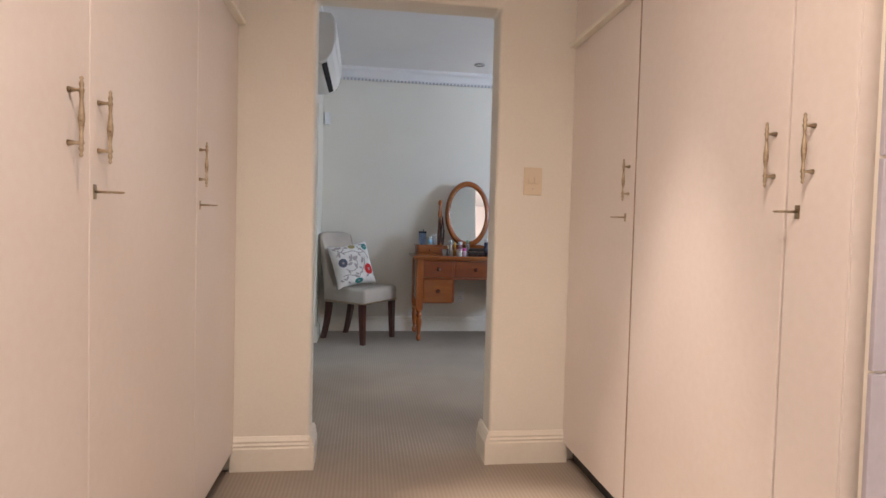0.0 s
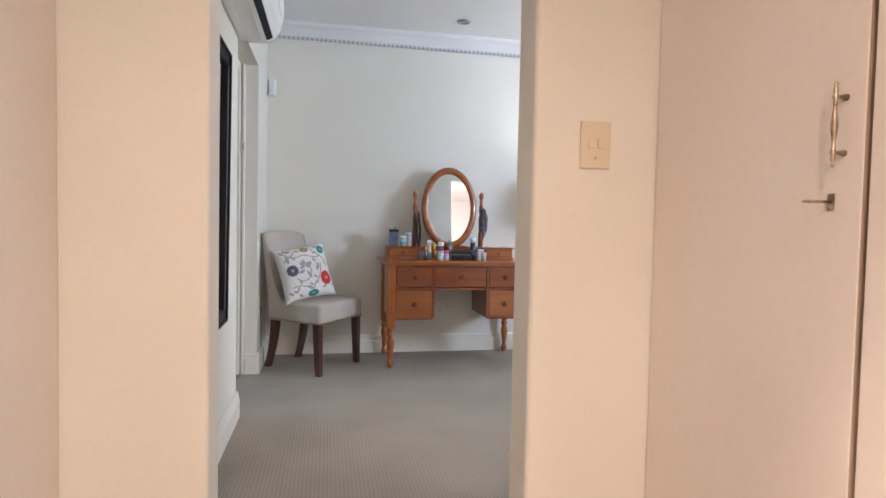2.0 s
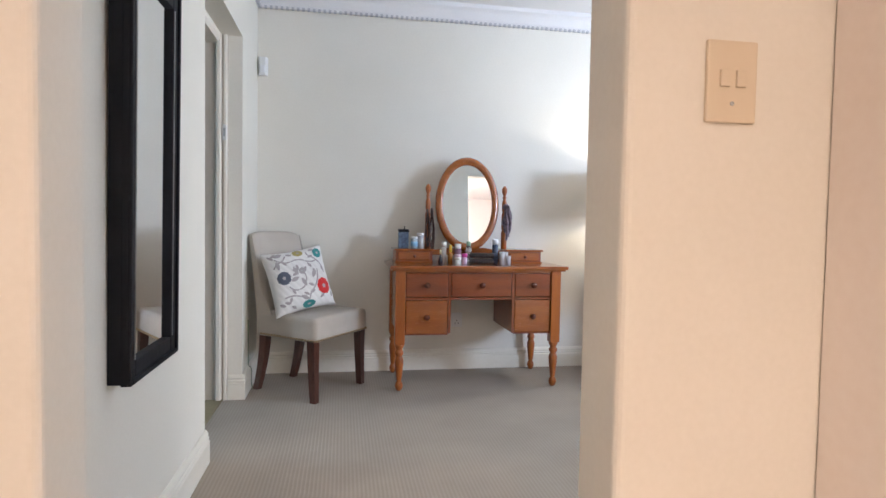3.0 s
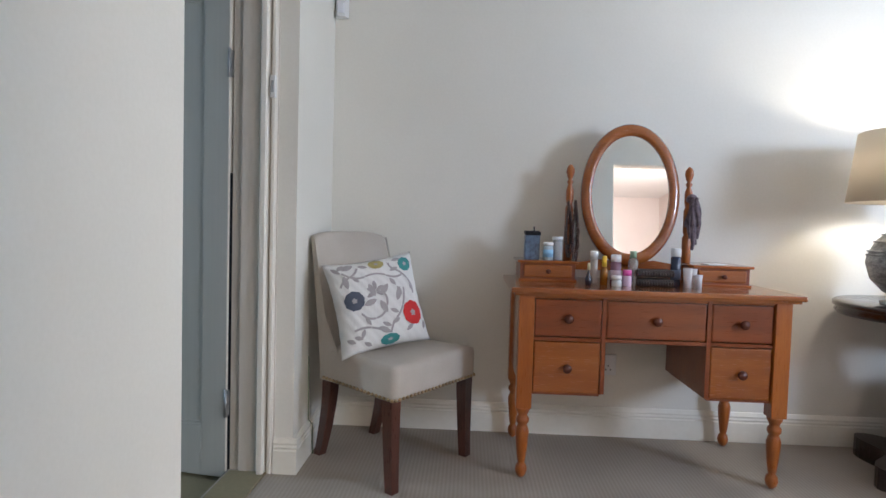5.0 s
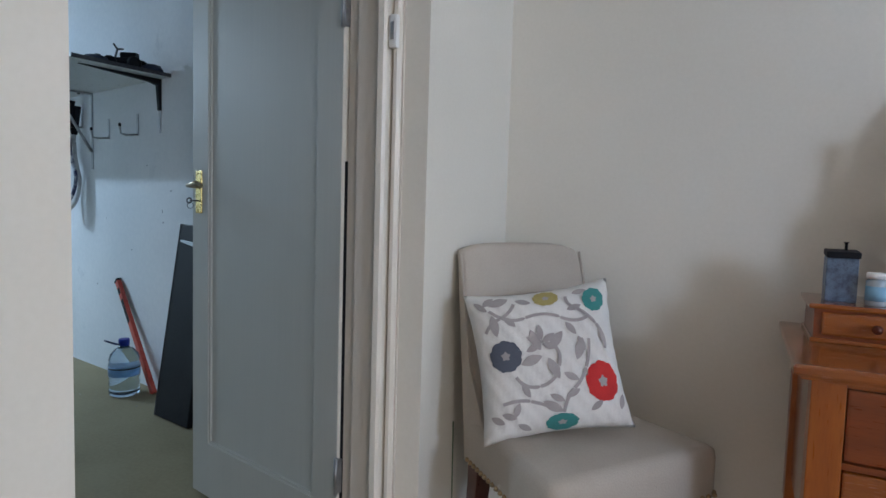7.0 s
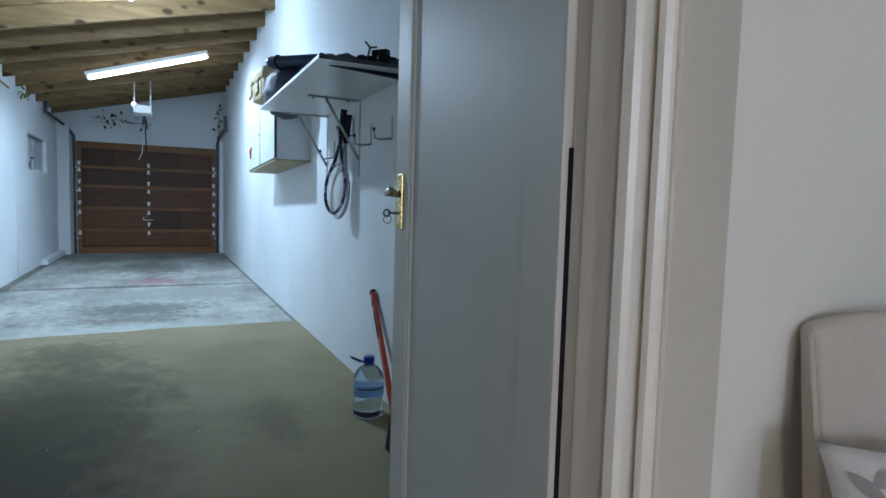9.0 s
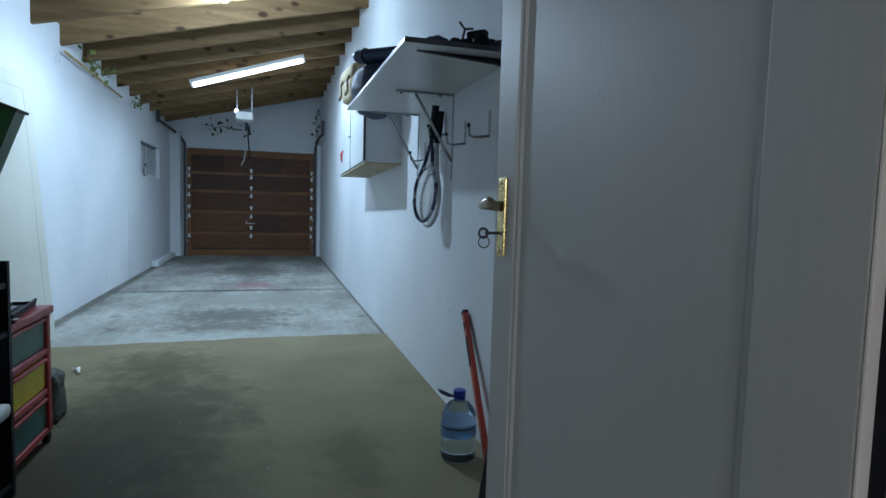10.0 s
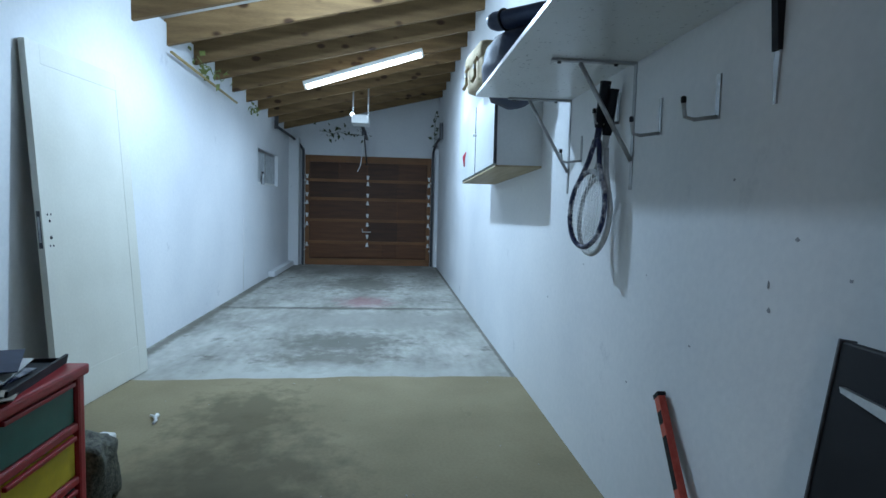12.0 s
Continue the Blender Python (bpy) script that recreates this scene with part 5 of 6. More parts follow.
random.seed(7)
for k in range(17):
    u = 1.13 + k * 0.69
    d = 0.225
    bm = prism([(-0.03, 3.22 + 0.03 * TILT_ROOF), (GL + 0.02, 2.53), (GL + 0.02, 2.53 + d), (-0.03, 3.22 + 0.03 * TILT_ROOF + d)], u - 0.024, u + 0.024, 0)
    if u < GEND - 0.1:
        structure("rafter", bm, MAT["rafter"], "rough pine rafter with dark knots", GARAGE)
# pale batten lying against the rafter ends, as above the spare door
MAT["canvas0"] = wood("pale_batten", (0.34, 0.24, 0.10), (0.48, 0.36, 0.17), 0.7, 0, 0)
structure("batten", tube([(5.9, GL - 0.05, 2.47), (8.0, GL - 0.06, 2.40)], 0.013, 4), MAT["canvas0"], "loose pine batten nailed under the rafter ends", GARAGE)

# plinth along the left wall by the garage door
structure("wall_plinth", cube(10.15, GEND, GL - 0.10, GL, -0.004, 0.085, 0.008), MAT["plaster"], "low plastered plinth at the wall's foot", GARAGE)
structure("door_pier_left", cube(11.95, GEND, 2.66, GL, 0, 2.45, 0.01), MAT["plaster"], "white plastered pier beside the garage door", GARAGE)
structure("door_pier_right", cube(11.95, GEND, -0.02, 0.055, 0, 2.3, 0.01), MAT["plaster"], "white plastered pier beside the garage door", GARAGE)
# wall added out of view to keep sky light off the garage window
structure("boundary_wall", cube(8.0, 12.5, GL + 1.2, GL + 1.3, -0.15, 2.6), MAT["plaster"], "unseen wall added to block the sky at the garage window", GARAGE)
structure("driveway", cube(GEND + 0.3, 40, -14, 16, -0.2, -0.06), MAT["concrete"], "", GARAGE)
structure("ground", cube(-300, 300, -300, 300, -0.5, -0.3), paint("garden_soil", (0.10, 0.09, 0.05), (0.16, 0.15, 0.08), 0.95, 0, 0.2, 3, 0.02))

# small window in the left wall
gw = structure("garage_window", cube(9.39, 10.9, GL + 0.055, GL + 0.09, 1.47, 1.51), MAT["white"], "small frosted garage window", GARAGE)
for a, b, c, d in ((9.39, 10.9, 1.96, 2.0), (9.39, 9.43, 1.51, 1.96), (10.86, 10.9, 1.51, 1.96), (10.13, 10.16, 1.51, 1.96)):
    part("window_frame", cube(a, b, GL + 0.055, GL + 0.09, c, d), MAT["steel"], gw)
MAT["frost"] = paint("dirty_frosted_glass", (0.42, 0.46, 0.47), (0.62, 0.66, 0.68), 0.35, 0, 8, 60, 0.06)
for a, b in ((9.43, 10.13), (10.16, 10.86)):
    part("pane", cube(a, b, GL + 0.068, GL + 0.075, 1.51, 1.96), MAT["frost"], gw)
wb = thing("jar", GARAGE @ pose(9.85, GL + 0.028, 1.47), "small grey jar on the window sill", "jar")
part("body", lathe([(0.022, 0), (0.026, 0.01), (0.026, 0.12), (0.015, 0.15), (0.015, 0.17)], 16), MAT["steel"], wb)
part("lid", lathe([(0.018, 0.17), (0.018, 0.195), (0.015, 0.2)], 16), MAT["dark_steel"], wb)

# ---- garage door: rails, planks, hinges, tracks, opener ----
gd = tagged(part("door_2", cube(GEND - 0.02, GEND + 0.03, 0.11, 2.57, -0.02, 0.12), MAT["grail"]), "closed brown wooden garage door with stained panels", "garage door", kind="structure")
gd.matrix_world = GARAGE
part("backing", cube(GEND + 0.021, GEND + 0.033, 0.11, 2.57, -0.02, 2.14), MAT["gdoor"], gd)
LEVELS = [0.12, 0.445, 0.88, 1.30, 1.66, 2.04]
for z in LEVELS[1:]:
    part("rail", cube(GEND - 0.02, GEND + 0.03, 0.11, 2.57, z - 0.028, z + 0.028, 0.003), MAT["grail"], gd)
part("rail", cube(GEND - 0.02, GEND + 0.03, 0.11, 2.57, 2.068, 2.14, 0.003), MAT["grail"], gd)
for v in (0.11, 2.49):
    part("stile", cube(GEND - 0.022, GEND + 0.028, v, v + 0.08, -0.02, 2.14, 0.003), MAT["grail"], gd)
CUTS = ((1.05, 0.79), (1.37, 0.75), (1.37, 0.77), (1.37, 0.80), (1.92, 1.37, 0.75))
for i, (a, b) in enumerate(zip(LEVELS, LEVELS[1:])):
    cuts = [2.49] + list(CUTS[i]) + [0.19]
    for c, d in zip(cuts, cuts[1:]):
        part("plank", cube(GEND + 0.0, GEND + 0.02, d + 0.014, c - 0.014, a + 0.028, b - 0.028, 0.004), MAT["gdoor"], gd)
        if d != 0.19:
            part("muntin", cube(GEND - 0.014, GEND + 0.02, d - 0.014, d + 0.014, a + 0.028, b - 0.028), MAT["gdoor"], gd)
for z in (0.40, 0.57, 0.80, 0.98, 1.22, 1.38, 1.60, 1.73):
    for v in (0.15, 1.355, 2.53):
        if v > 2 and z in (0.57,):
            continue
        up = 1 if z in (0.40, 0.80, 1.22, 1.60) else -1
        part("hinge", prism([(v - 0.03, z - up * 0.035), (v + 0.03, z - up * 0.035), (v + 0.012, z + up * 0.045), (v - 0.012, z + up * 0.045)], GEND - 0.032, GEND - 0.024, 0), MAT["white"], gd, "pale zinc hinge plate")
part("door_latch", tube([(GEND - 0.05, 1.28, 0.66), (GEND - 0.05, 1.45, 0.66), (GEND - 0.05, 1.45, 0.72)], 0.008, 6), MAT["white"], gd)
for v, sgn in ((2.60, 1), (0.085, -1)):
    tk = thing("door_track", GARAGE, "dark steel garage door track bent under the roof", "door track", "garage door tracks")
    part("upright", cube(GEND - 0.10, GEND - 0.03, v - 0.02, v + 0.02, 0.0, 2.25, 0.003), MAT["dark_steel"], tk)
    vv = 2.78 if sgn > 0 else 0.03
    part("bend", tube([(GEND - 0.06, v, 2.22), (GEND - 0.12, (v + vv) / 2, 2.36), (GEND - 0.35, vv, 2.44), (GEND - 1.8 if sgn > 0 else GEND - 1.2, vv, 2.44)], 0.024, 8), MAT["dark_steel"], tk)
    e = GEND - 1.8 if sgn > 0 else GEND - 1.2
    part("hanger", cube(e - 0.015, e + 0.015, vv - 0.03, vv + 0.03, 2.40, 2.68), MAT["dark_steel"], tk)
    for z in (0.3, 0.75, 1.2, 1.65):
        part("roller", lathe([(0.018, 0), (0.018, 0.03)], 10, None, pose(GEND - 0.07, v - sgn * 0.02, z, 90 * sgn)), MAT["white"], tk)
op = thing("door_opener", GARAGE @ pose(9.72, 1.38, 2.42), "pale garage door opener hung from the rafters", "door opener")
part("case", cube(-0.20, 0.20, -0.13, 0.13, 0.0, 0.13, 0.02), MAT["white"], op)
part("lamp_lens", lathe([(0.030, 0), (0.034, 0.03), (0.02, 0.05), (0.001, 0.055)], 14, None, pose(-0.16, 0.12, 0.11)), plain("opener_lamp", (0.9, 0.97, 1.0), 0.4, 0, 6.0), op)
for v in (-0.11, 0.12):
    part("strap", cube(-0.012, 0.012, v - 0.010, v + 0.010, 0.12, 0.75 - 0.24 * (v + 1.38 - 1.38) - 0.24 * 0.0), MAT["steel"], op)
part("rail", cube(0.18, 2.40, -0.025, 0.025, 0.03, 0.06), MAT["dark_steel"], op)
part("carriage", cube(1.0, 1.16, -0.04, 0.04, -0.03, 0.04, 0.008), MAT["dark_steel"], op)
part("arm", tube([(1.08, 0, 0.0), (1.9, 0.0, -0.28), (2.40, 0.0, -0.44)], 0.012, 6), MAT["dark_steel"], op)
part("release_cord", tube([(1.05, 0, 0.0), (1.05, 0.02, -0.3), (1.03, 0.05, -0.55), (1.0, 0.10, -0.66)], 0.006, 6), MAT["white"], op, "thin white pull cord")

# fluorescent tube and bare bulb
ft = thing("fluorescent_light", GARAGE @ pose(7.85, 1.25, 2.83), "lit fluorescent tube under the rafters", "light")
ROLL = math.degrees(math.atan2(-0.44, 1.36))
BAT = pose(0, 0, 0, ROLL)
part("batten", cube(-0.03, 0.03, -0.75, 0.75, 0.02, 0.065, 0.006), MAT["white"], ft).matrix_local = BAT
part("tube", tube([(0, -0.72, -0.012), (0, 0.72, -0.012)], 0.026, 12), plain("tube_glow", (0.80, 0.93, 1.0), 0.4, 0, 16.0), ft, "glowing glass tube").matrix_local = BAT
for y in (-0.735, 0.735):
    part("lamp_holder", cube(-0.014, 0.014, y - 0.015, y + 0.015, -0.035, 0.03, 0.004), MAT["white"], ft).matrix_local = BAT
bb = thing("light_bulb", GARAGE @ pose(5.04, 1.35, 2.862), "lit bare bulb in a holder under a rafter", "light")
part("globe", lathe([(0.001, -0.048), (0.02, -0.042), (0.034, -0.018), (0.033, 0.005), (0.018, 0.035), (0.014, 0.05)], 18), plain("bulb_glow", (0.92, 0.97, 1.0), 0.4, 0, 12.0), bb, "glowing glass bulb")
part("holder", lathe([(0.018, 0.05), (0.022, 0.055), (0.022, 0.09), (0.04, 0.095), (0.04, 0.255)], 16), MAT["white"], bb)

# ivy creeping in under the eaves
MAT["ivy"] = paint("ivy_leaf", (0.09, 0.13, 0.03), (0.26, 0.27, 0.06), 0.6, 0, 14, 60, 0.02)
MAT["ivy_dark"] = paint("ivy_leaf_dark", (0.03, 0.05, 0.02), (0.08, 0.11, 0.04), 0.6, 0, 14, 60, 0.02)


def ivy(start, run, n, spread, material, label, seed, size=0.05):
    random.seed(seed)
    iv = thing("ivy", GARAGE @ pose(*start), label, "ivy", "ivy under the roof")
    stem = [(run[0] * q + random.uniform(-1, 1) * 0.03, run[1] * q, run[2] * q + random.uniform(-1, 1) * 0.03) for q in np.linspace(0, 1, 8)]
    part("stem", tube(stem, 0.005, 5), material, iv)
    for k in range(n):
        q = random.random()
        p = Vector((run[0] * q, run[1] * q, run[2] * q)) + Vector([random.uniform(-1, 1) * s for s in spread])
        s = size * random.uniform(0.6, 1.3)
        bm = bmesh.new()
        pts = [(0, 0, 0), (0.35, 0.45, 0.06), (0.2, 0.75, 0.0), (0.0, 1.15, -0.08), (-0.2, 0.75, 0.0), (-0.35, 0.45, 0.06)]
        lo = [bm.verts.new((x * s, y * s, z * s)) for x, y, z in pts]
        hi = [bm.verts.new((x * s, y * s, z * s + 0.0015)) for x, y, z in pts]
        bm.faces.new(lo[::-1])
        bm.faces.new(hi)
        for j in range(6):
            bm.faces.new((lo[j], lo[(j + 1) % 6], hi[(j + 1) % 6], hi[j]))
        part("leaf", bm, material, iv).matrix_local = Matrix.Translation(p) @ Euler((random.uniform(-1.6, 1.6), random.uniform(-1, 1), random.uniform(0, 6.2))).to_matrix().to_4x4()


ivy((6.5, GL - 0.08, 2.56), (0.7, -0.05, -0.06), 26, (0.16, 0.06, 0.09), MAT["ivy"], "yellow-green ivy sprays among the rafter ends", 1, 0.08)
ivy((8.6, GL - 0.08, 2.44), (0.4, 0, 0.02), 12, (0.12, 0.05, 0.06), MAT["ivy"], "yellow-green ivy tuft at the wall top", 2, 0.07)
ivy((GEND - 0.03, 2.3, 2.60), (0, -0.9, -0.05), 34, (0.02, 0.10, 0.13), MAT["ivy_dark"], "dark dry ivy trailing over the garage door", 3, 0.08)
ivy((GEND - 0.05, 0.06, 3.0), (-0.05, 0.0, -0.6), 26, (0.12, 0.06, 0.08), MAT["ivy_dark"], "dry ivy hanging in the corner by the door", 5, 0.08)

# ---- spare door leaning on the left wall ----
MAT["spare"] = paint("spare_door_paint", (0.62, 0.61, 0.53), (0.72, 0.71, 0.63), 0.45, 0, 2.2, 60, 0.02)
D0, D1 = Vector((4.82, 2.585, 0.0)), Vector((3.88, 2.66, 0.0))
ax = (D1 - D0).normalized()
up = Vector((0.0, 0.073, 1.0)).normalized()
nrm = ax.cross(up).normalized()
up = nrm.cross(ax).normalized()
SDM = GARAGE @ Matrix(((ax.x, nrm.x, up.x, D0.x), (ax.y, nrm.y, up.y, D0.y), (ax.z, nrm.z, up.z, D0.z + 0.003), (0, 0, 0, 1)))
SW, SH = 0.95, 2.03
front = 1 if (SDM.to_3x3() @ Vector((0, 1, 0))).dot((GARAGE.to_3x3() @ Vector((0, -1, 0)))) > 0 else -1
sd_ = thing("spare_door", SDM, "unhung cream door leaning against the garage wall", "door")
T = 0.018


def yy(a, b):
    return tuple(sorted((a * front, b * front)))


for a, b, c, d, nm in ((0, 0.11, 0, SH, "stile"), (SW - 0.11, SW, 0, SH, "stile"), (0.11, SW - 0.11, 0, 0.20, "bottom_rail"), (0.11, SW - 0.11, SH - 0.11, SH, "top_rail")):
    part(nm, cube(a, b, *yy(-2 * T, 0), c, d, 0.002), MAT["spare"], sd_)
part("panel", cube(0.11, SW - 0.11, *yy(-2 * T + 0.008, -0.0018), 0.20, SH - 0.11), MAT["spare"], sd_)
part("lock_case", cube(SW - 0.0005, SW + 0.001, *yy(-2 * T + 0.008, -0.008), 0.93, 1.13), MAT["dark_steel"], sd_, "dark steel mortice lock plate")
part("lock_face", cube(SW + 0.001, SW + 0.002, *yy(-2 * T + 0.012, -0.012), 0.96, 1.10), MAT["steel"], sd_)
for z, r in ((1.075, 0.008), (0.985, 0.010)):
    part("spindle_hole", lathe([(r, 0), (r, 0.0012), (0.001, 0.0012)], 12, None, pose(SW - 0.06, 0.0, z, -90 * front)), MAT["black"], sd_)
for z in (1.11, 0.94):
    for dx in (-0.014, 0.014):
        part("screw_mark", lathe([(0.006, 0), (0.006, 0.0012), (0.001, 0.0012)], 8, None, pose(SW - 0.06 + dx, 0.0, z, -90 * front)), MAT["dark_steel"], sd_)

# ---- shelf, cabinet and hooks on the right wall ----
WV = -0.02
sh = thing("wall_shelf", GARAGE, "long white board shelf on steel brackets", "shelf")
part("board", cube(1.86, 3.62, WV, 0.475, 1.772, 1.790, 0.002), paint("white_melamine", (0.62, 0.64, 0.64), (0.70, 0.72, 0.72), 0.3, 0, 3, 60, 0.005), sh)
part("edge_strip", cube(1.858, 1.861, WV, 0.475, 1.771, 1.791), MAT["dark_steel"], sh, "dark edge strip")
for u in (2.80, 3.60):
    br = part("bracket", cube(u - 0.012, u + 0.012, WV, WV + 0.004, 1.29, 1.766), MAT["steel"], sh, "galvanised folding shelf bracket")
    part("bracket_arm", cube(u - 0.012, u + 0.012, WV, 0.31, 1.762, 1.771), MAT["steel"], br)
    part("strut", tube([(u, WV + 0.005, 1.40), (u, 0.20, 1.760)], 0.009, 6), MAT["steel"], br)
    for v in (0.06, 0.28):
        part("bolt", lathe([(0.008, 0), (0.008, 0.006)], 8, None, pose(u, v, 1.754)), MAT["dark_steel"], br)
br = part("black_bracket", prism([(WV, 1.771), (0.40, 1.771), (0.30, 1.764), (0.05, 1.748), (WV + 0.022, 1.735), (WV + 0.012, 1.60), (WV, 1.60)], 1.958, 1.982, 0), MAT["black"], sh, "black pressed-steel bracket")
part("bracket_tail", prism([(1.959, 1.60), (1.981, 1.60), (1.974, 1.475), (1.966, 1.475)], WV, WV + 0.006, 1), MAT["steel"], br)


def hook(u, z0, label):
    hk = thing("wall_hook", GARAGE @ pose(u, WV, z0), label, "hook", "steel hooks on the garage wall")
    part("back_strip", cube(-0.010, 0.010, 0, 0.004, 0, 0.125), MAT["steel"], hk)
    part("arm", tube([(0, 0.004, 0.006), (0, 0.07, -0.004), (0, 0.098, 0.002), (0, 0.104, 0.045)], 0.006, 8), MAT["steel"], hk)
    part("rubber_tip", lathe([(0.006, 0), (0.0075, 0.004), (0.0075, 0.016), (0.004, 0.02)], 10, None, Matrix.Translation((0, 0.104, 0.040))), MAT["black"], hk)


hook(2.22, 1.475, "steel wall hook with a black tip")
hook(2.575, 1.472, "steel wall hook with a black tip")
hook(3.40, 1.44, "steel wall hook with a black tip")
hook(2.95, 1.56, "steel wall hook holding the tennis racquets")

MAT["cabinet"] = paint("cabinet_white", (0.60, 0.63, 0.63), (0.70, 0.73, 0.73), 0.4, 0, 3, 50, 0.01, spots=(0.45, 0.45, 0.42), spot_scale=6, spot_at=0.68)
cb = thing("wall_cabinet", GARAGE @ pose(4.95, WV, 1.435, 0, 1.6), "white two-door wall cabinet with a chipped bottom edge", "cabinet")
CL, CD, CHT = 0.80, 0.30, 0.515
part("body", cube(-CL, CL, 0.0, CD - 0.02, 0.012, CHT, 0.002), MAT["cabinet"], cb)
part("bottom", cube(-CL - 0.002, CL + 0.002, 0.0, CD - 0.01, 0.0, 0.012), wood("raw_chipboard", (0.34, 0.27, 0.17), (0.46, 0.38, 0.26), 0.8, 0, 0), cb, "bare chipboard underside")
for a, b in ((-CL, -0.02), (0.0, CL)):
    dr = part("door", cube(a + 0.003, b - 0.003, CD - 0.018, CD, 0.02, CHT - 0.002, 0.002), MAT["cabinet"], cb)
    part("door_edge", cube(a + 0.002, a + 0.006, CD - 0.019, CD + 0.0005, 0.02, CHT - 0.002), MAT["dark_steel"], dr, "dark strip along the cabinet door edge")
part("knob", lathe([(0.006, 0), (0.006, 0.012), (0.014, 0.018), (0.014, 0.026), (0.004, 0.03)], 12, None, pose(-0.06, CD, 0.30, -90)), MAT["white"], cb)
part("red_tag", tube([(0.50, CD + 0.004, 0.24), (0.50, CD + 0.02, 0.20), (0.51, CD + 0.015, 0.12)], [0.004, 0.012, 0.005], 8), plain("red_tape", (0.5, 0.04, 0.06), 0.6), cb, "red ribbon tag")


def sack(name, m, sx, sy, sz, material, label, category, seed, lumps=0.22, square=1.0):
    """A slumped soft bag: flattened below, creased all over."""
    random.seed(seed)
    bm = bmesh.new()
    bmesh.ops.create_icosphere(bm, subdivisions=4, radius=1.0)
    for v in bm.verts:
        v.co = Vector([math.copysign(abs(c) ** square, c) for c in v.co])
        d = 1 + lumps * noise.noise(v.co * 1.6 + Vector((seed, 0, 0))) + 0.08 * noise.noise(v.co * 5 + Vector((0, seed, 0)))
        v.co = Vector((v.co.x * sx * d, v.co.y * sy * d, max(-0.55, v.co.z) * sz * d))
    low = min(v.co.z for v in bm.verts)
    for v in bm.verts:
        v.co.z -= low
        if v.co.z < 0.15 * sz:
            v.co.z *= 0.4
    return solid(name, smooth(bm), material, m, label, category)


MAT["nylon"] = paint("dark_blue_nylon", (0.016, 0.024, 0.05), (0.045, 0.06, 0.11), 0.62, 0, 9, 60, 0.06)
MAT["canvas"] = paint("khaki_canvas", (0.36, 0.28, 0.17), (0.52, 0.43, 0.29), 0.85, 0, 9, 90, 0.06)
sb = sack("sports_bag", GARAGE @ pose(3.45, 0.285, 1.790, 0, 0, -3), 0.42, 0.185, 0.165, MAT["nylon"], "slumped dark blue nylon bag sagging past the shelf end", "bag", 3, 0.14)
for v in sb.data.vertices:
    if v.co.x > 0.17:
        v.co.z -= 0.20 * (v.co.x - 0.17) * max(0.0, 1 - v.co.z / 0.16)
rb = thing("bedroll", GARAGE @ pose(3.12, 0.28, 1.998, 0, 0, 48), "rolled blue nylon sleeping pad lying on the bag", "bedroll")
part("roll", smooth(lathe([(0.004, -0.33), (0.04, -0.325), (0.058, -0.30), (0.060, 0.0), (0.058, 0.29), (0.045, 0.325), (0.02, 0.335), (0.004, 0.33)], 24, None, pose(0, 0, 0.042, 0, 90) @ Matrix.Diagonal((0.7, 1, 0.75, 1)))), paint("blue_nylon_roll", (0.022, 0.034, 0.075), (0.05, 0.075, 0.14), 0.5, 0, 12, 60, 0.06), rb)
for x in (-0.15, 0.17):
    part("strap", tube([(x, 0.061 * math.cos(a), 0.042 + 0.043 * math.sin(a)) for a in np.linspace(0, 2 * math.pi, 25)[:-1]], 0.006, 6, None, True), MAT["black"], rb, "black webbing strap")
bg = thing("canvas_bag", GARAGE @ pose(4.42, 0.215, 1.962, 0, 0, 4), "khaki canvas bag with buckled straps on the cabinet", "bag")
part("body", smooth(cube(-0.26, 0.24, -0.16, 0.17, 0.0, 0.24, 0.05)), MAT["canvas"], bg)
part("flap", smooth(cube(-0.265, 0.245, -0.165, 0.185, 0.15, 0.262, 0.045)), MAT["canvas"], bg)
for x in (-0.14, 0.12):
    part("strap", tube([(x, 0.165, 0.20), (x, 0.195, 0.14), (x + 0.01, 0.188, 0.06), (x - 0.02, 0.21, 0.02)], 0.012, 6), MAT["canvas"], bg)
    part("buckle", cube(x - 0.02, x + 0.02, 0.188, 0.202, 0.10, 0.13, 0.004), MAT["steel"], bg, "dull steel buckle")
part("handle", tube([(-0.12, 0.0, 0.24), (-0.10, 0.0, 0.285), (0.08, 0.0, 0.295), (0.12, 0.0, 0.24)], 0.012, 8), MAT["canvas"], bg)
# small black machine on the shelf's near end
md = thing("toy_quad_bike", GARAGE @ pose(2.02, 0.14, 1.790, 0, 0, 40) @ Matrix.Diagonal((1.35, 1.5, 1.35, 1)), "small black toy quad bike on the shelf", "toy")
part("chassis", cube(-0.05, 0.05, -0.02, 0.02, 0.025, 0.05, 0.006), MAT["black"], md)
part("saddle", cube(-0.045, 0.02, -0.014, 0.014, 0.05, 0.072, 0.006), MAT["black"], md)
part("handlebar", tube([(0.03, -0.035, 0.095), (0.035, 0, 0.085), (0.03, 0.035, 0.095)], 0.004, 6), MAT["dark_steel"], md)
part("steering_post", tube([(0.045, 0, 0.045), (0.034, 0, 0.086)], 0.004, 6), MAT["dark_steel"], md)
for x in (-0.045, 0.048):
    for y in (-0.03, 0.03):
        part("wheel", lathe([(0.010, -0.011), (0.024, -0.010), (0.026, 0), (0.024, 0.010), (0.010, 0.011)], 14, None, pose(x, y, 0.026, 90)), MAT["black"], md)
sack("rag", GARAGE @ pose(1.95, 0.33, 1.790), 0.07, 0.05, 0.022, MAT["nylon"], "dark crumpled rag on the shelf edge", "cloth", 12)
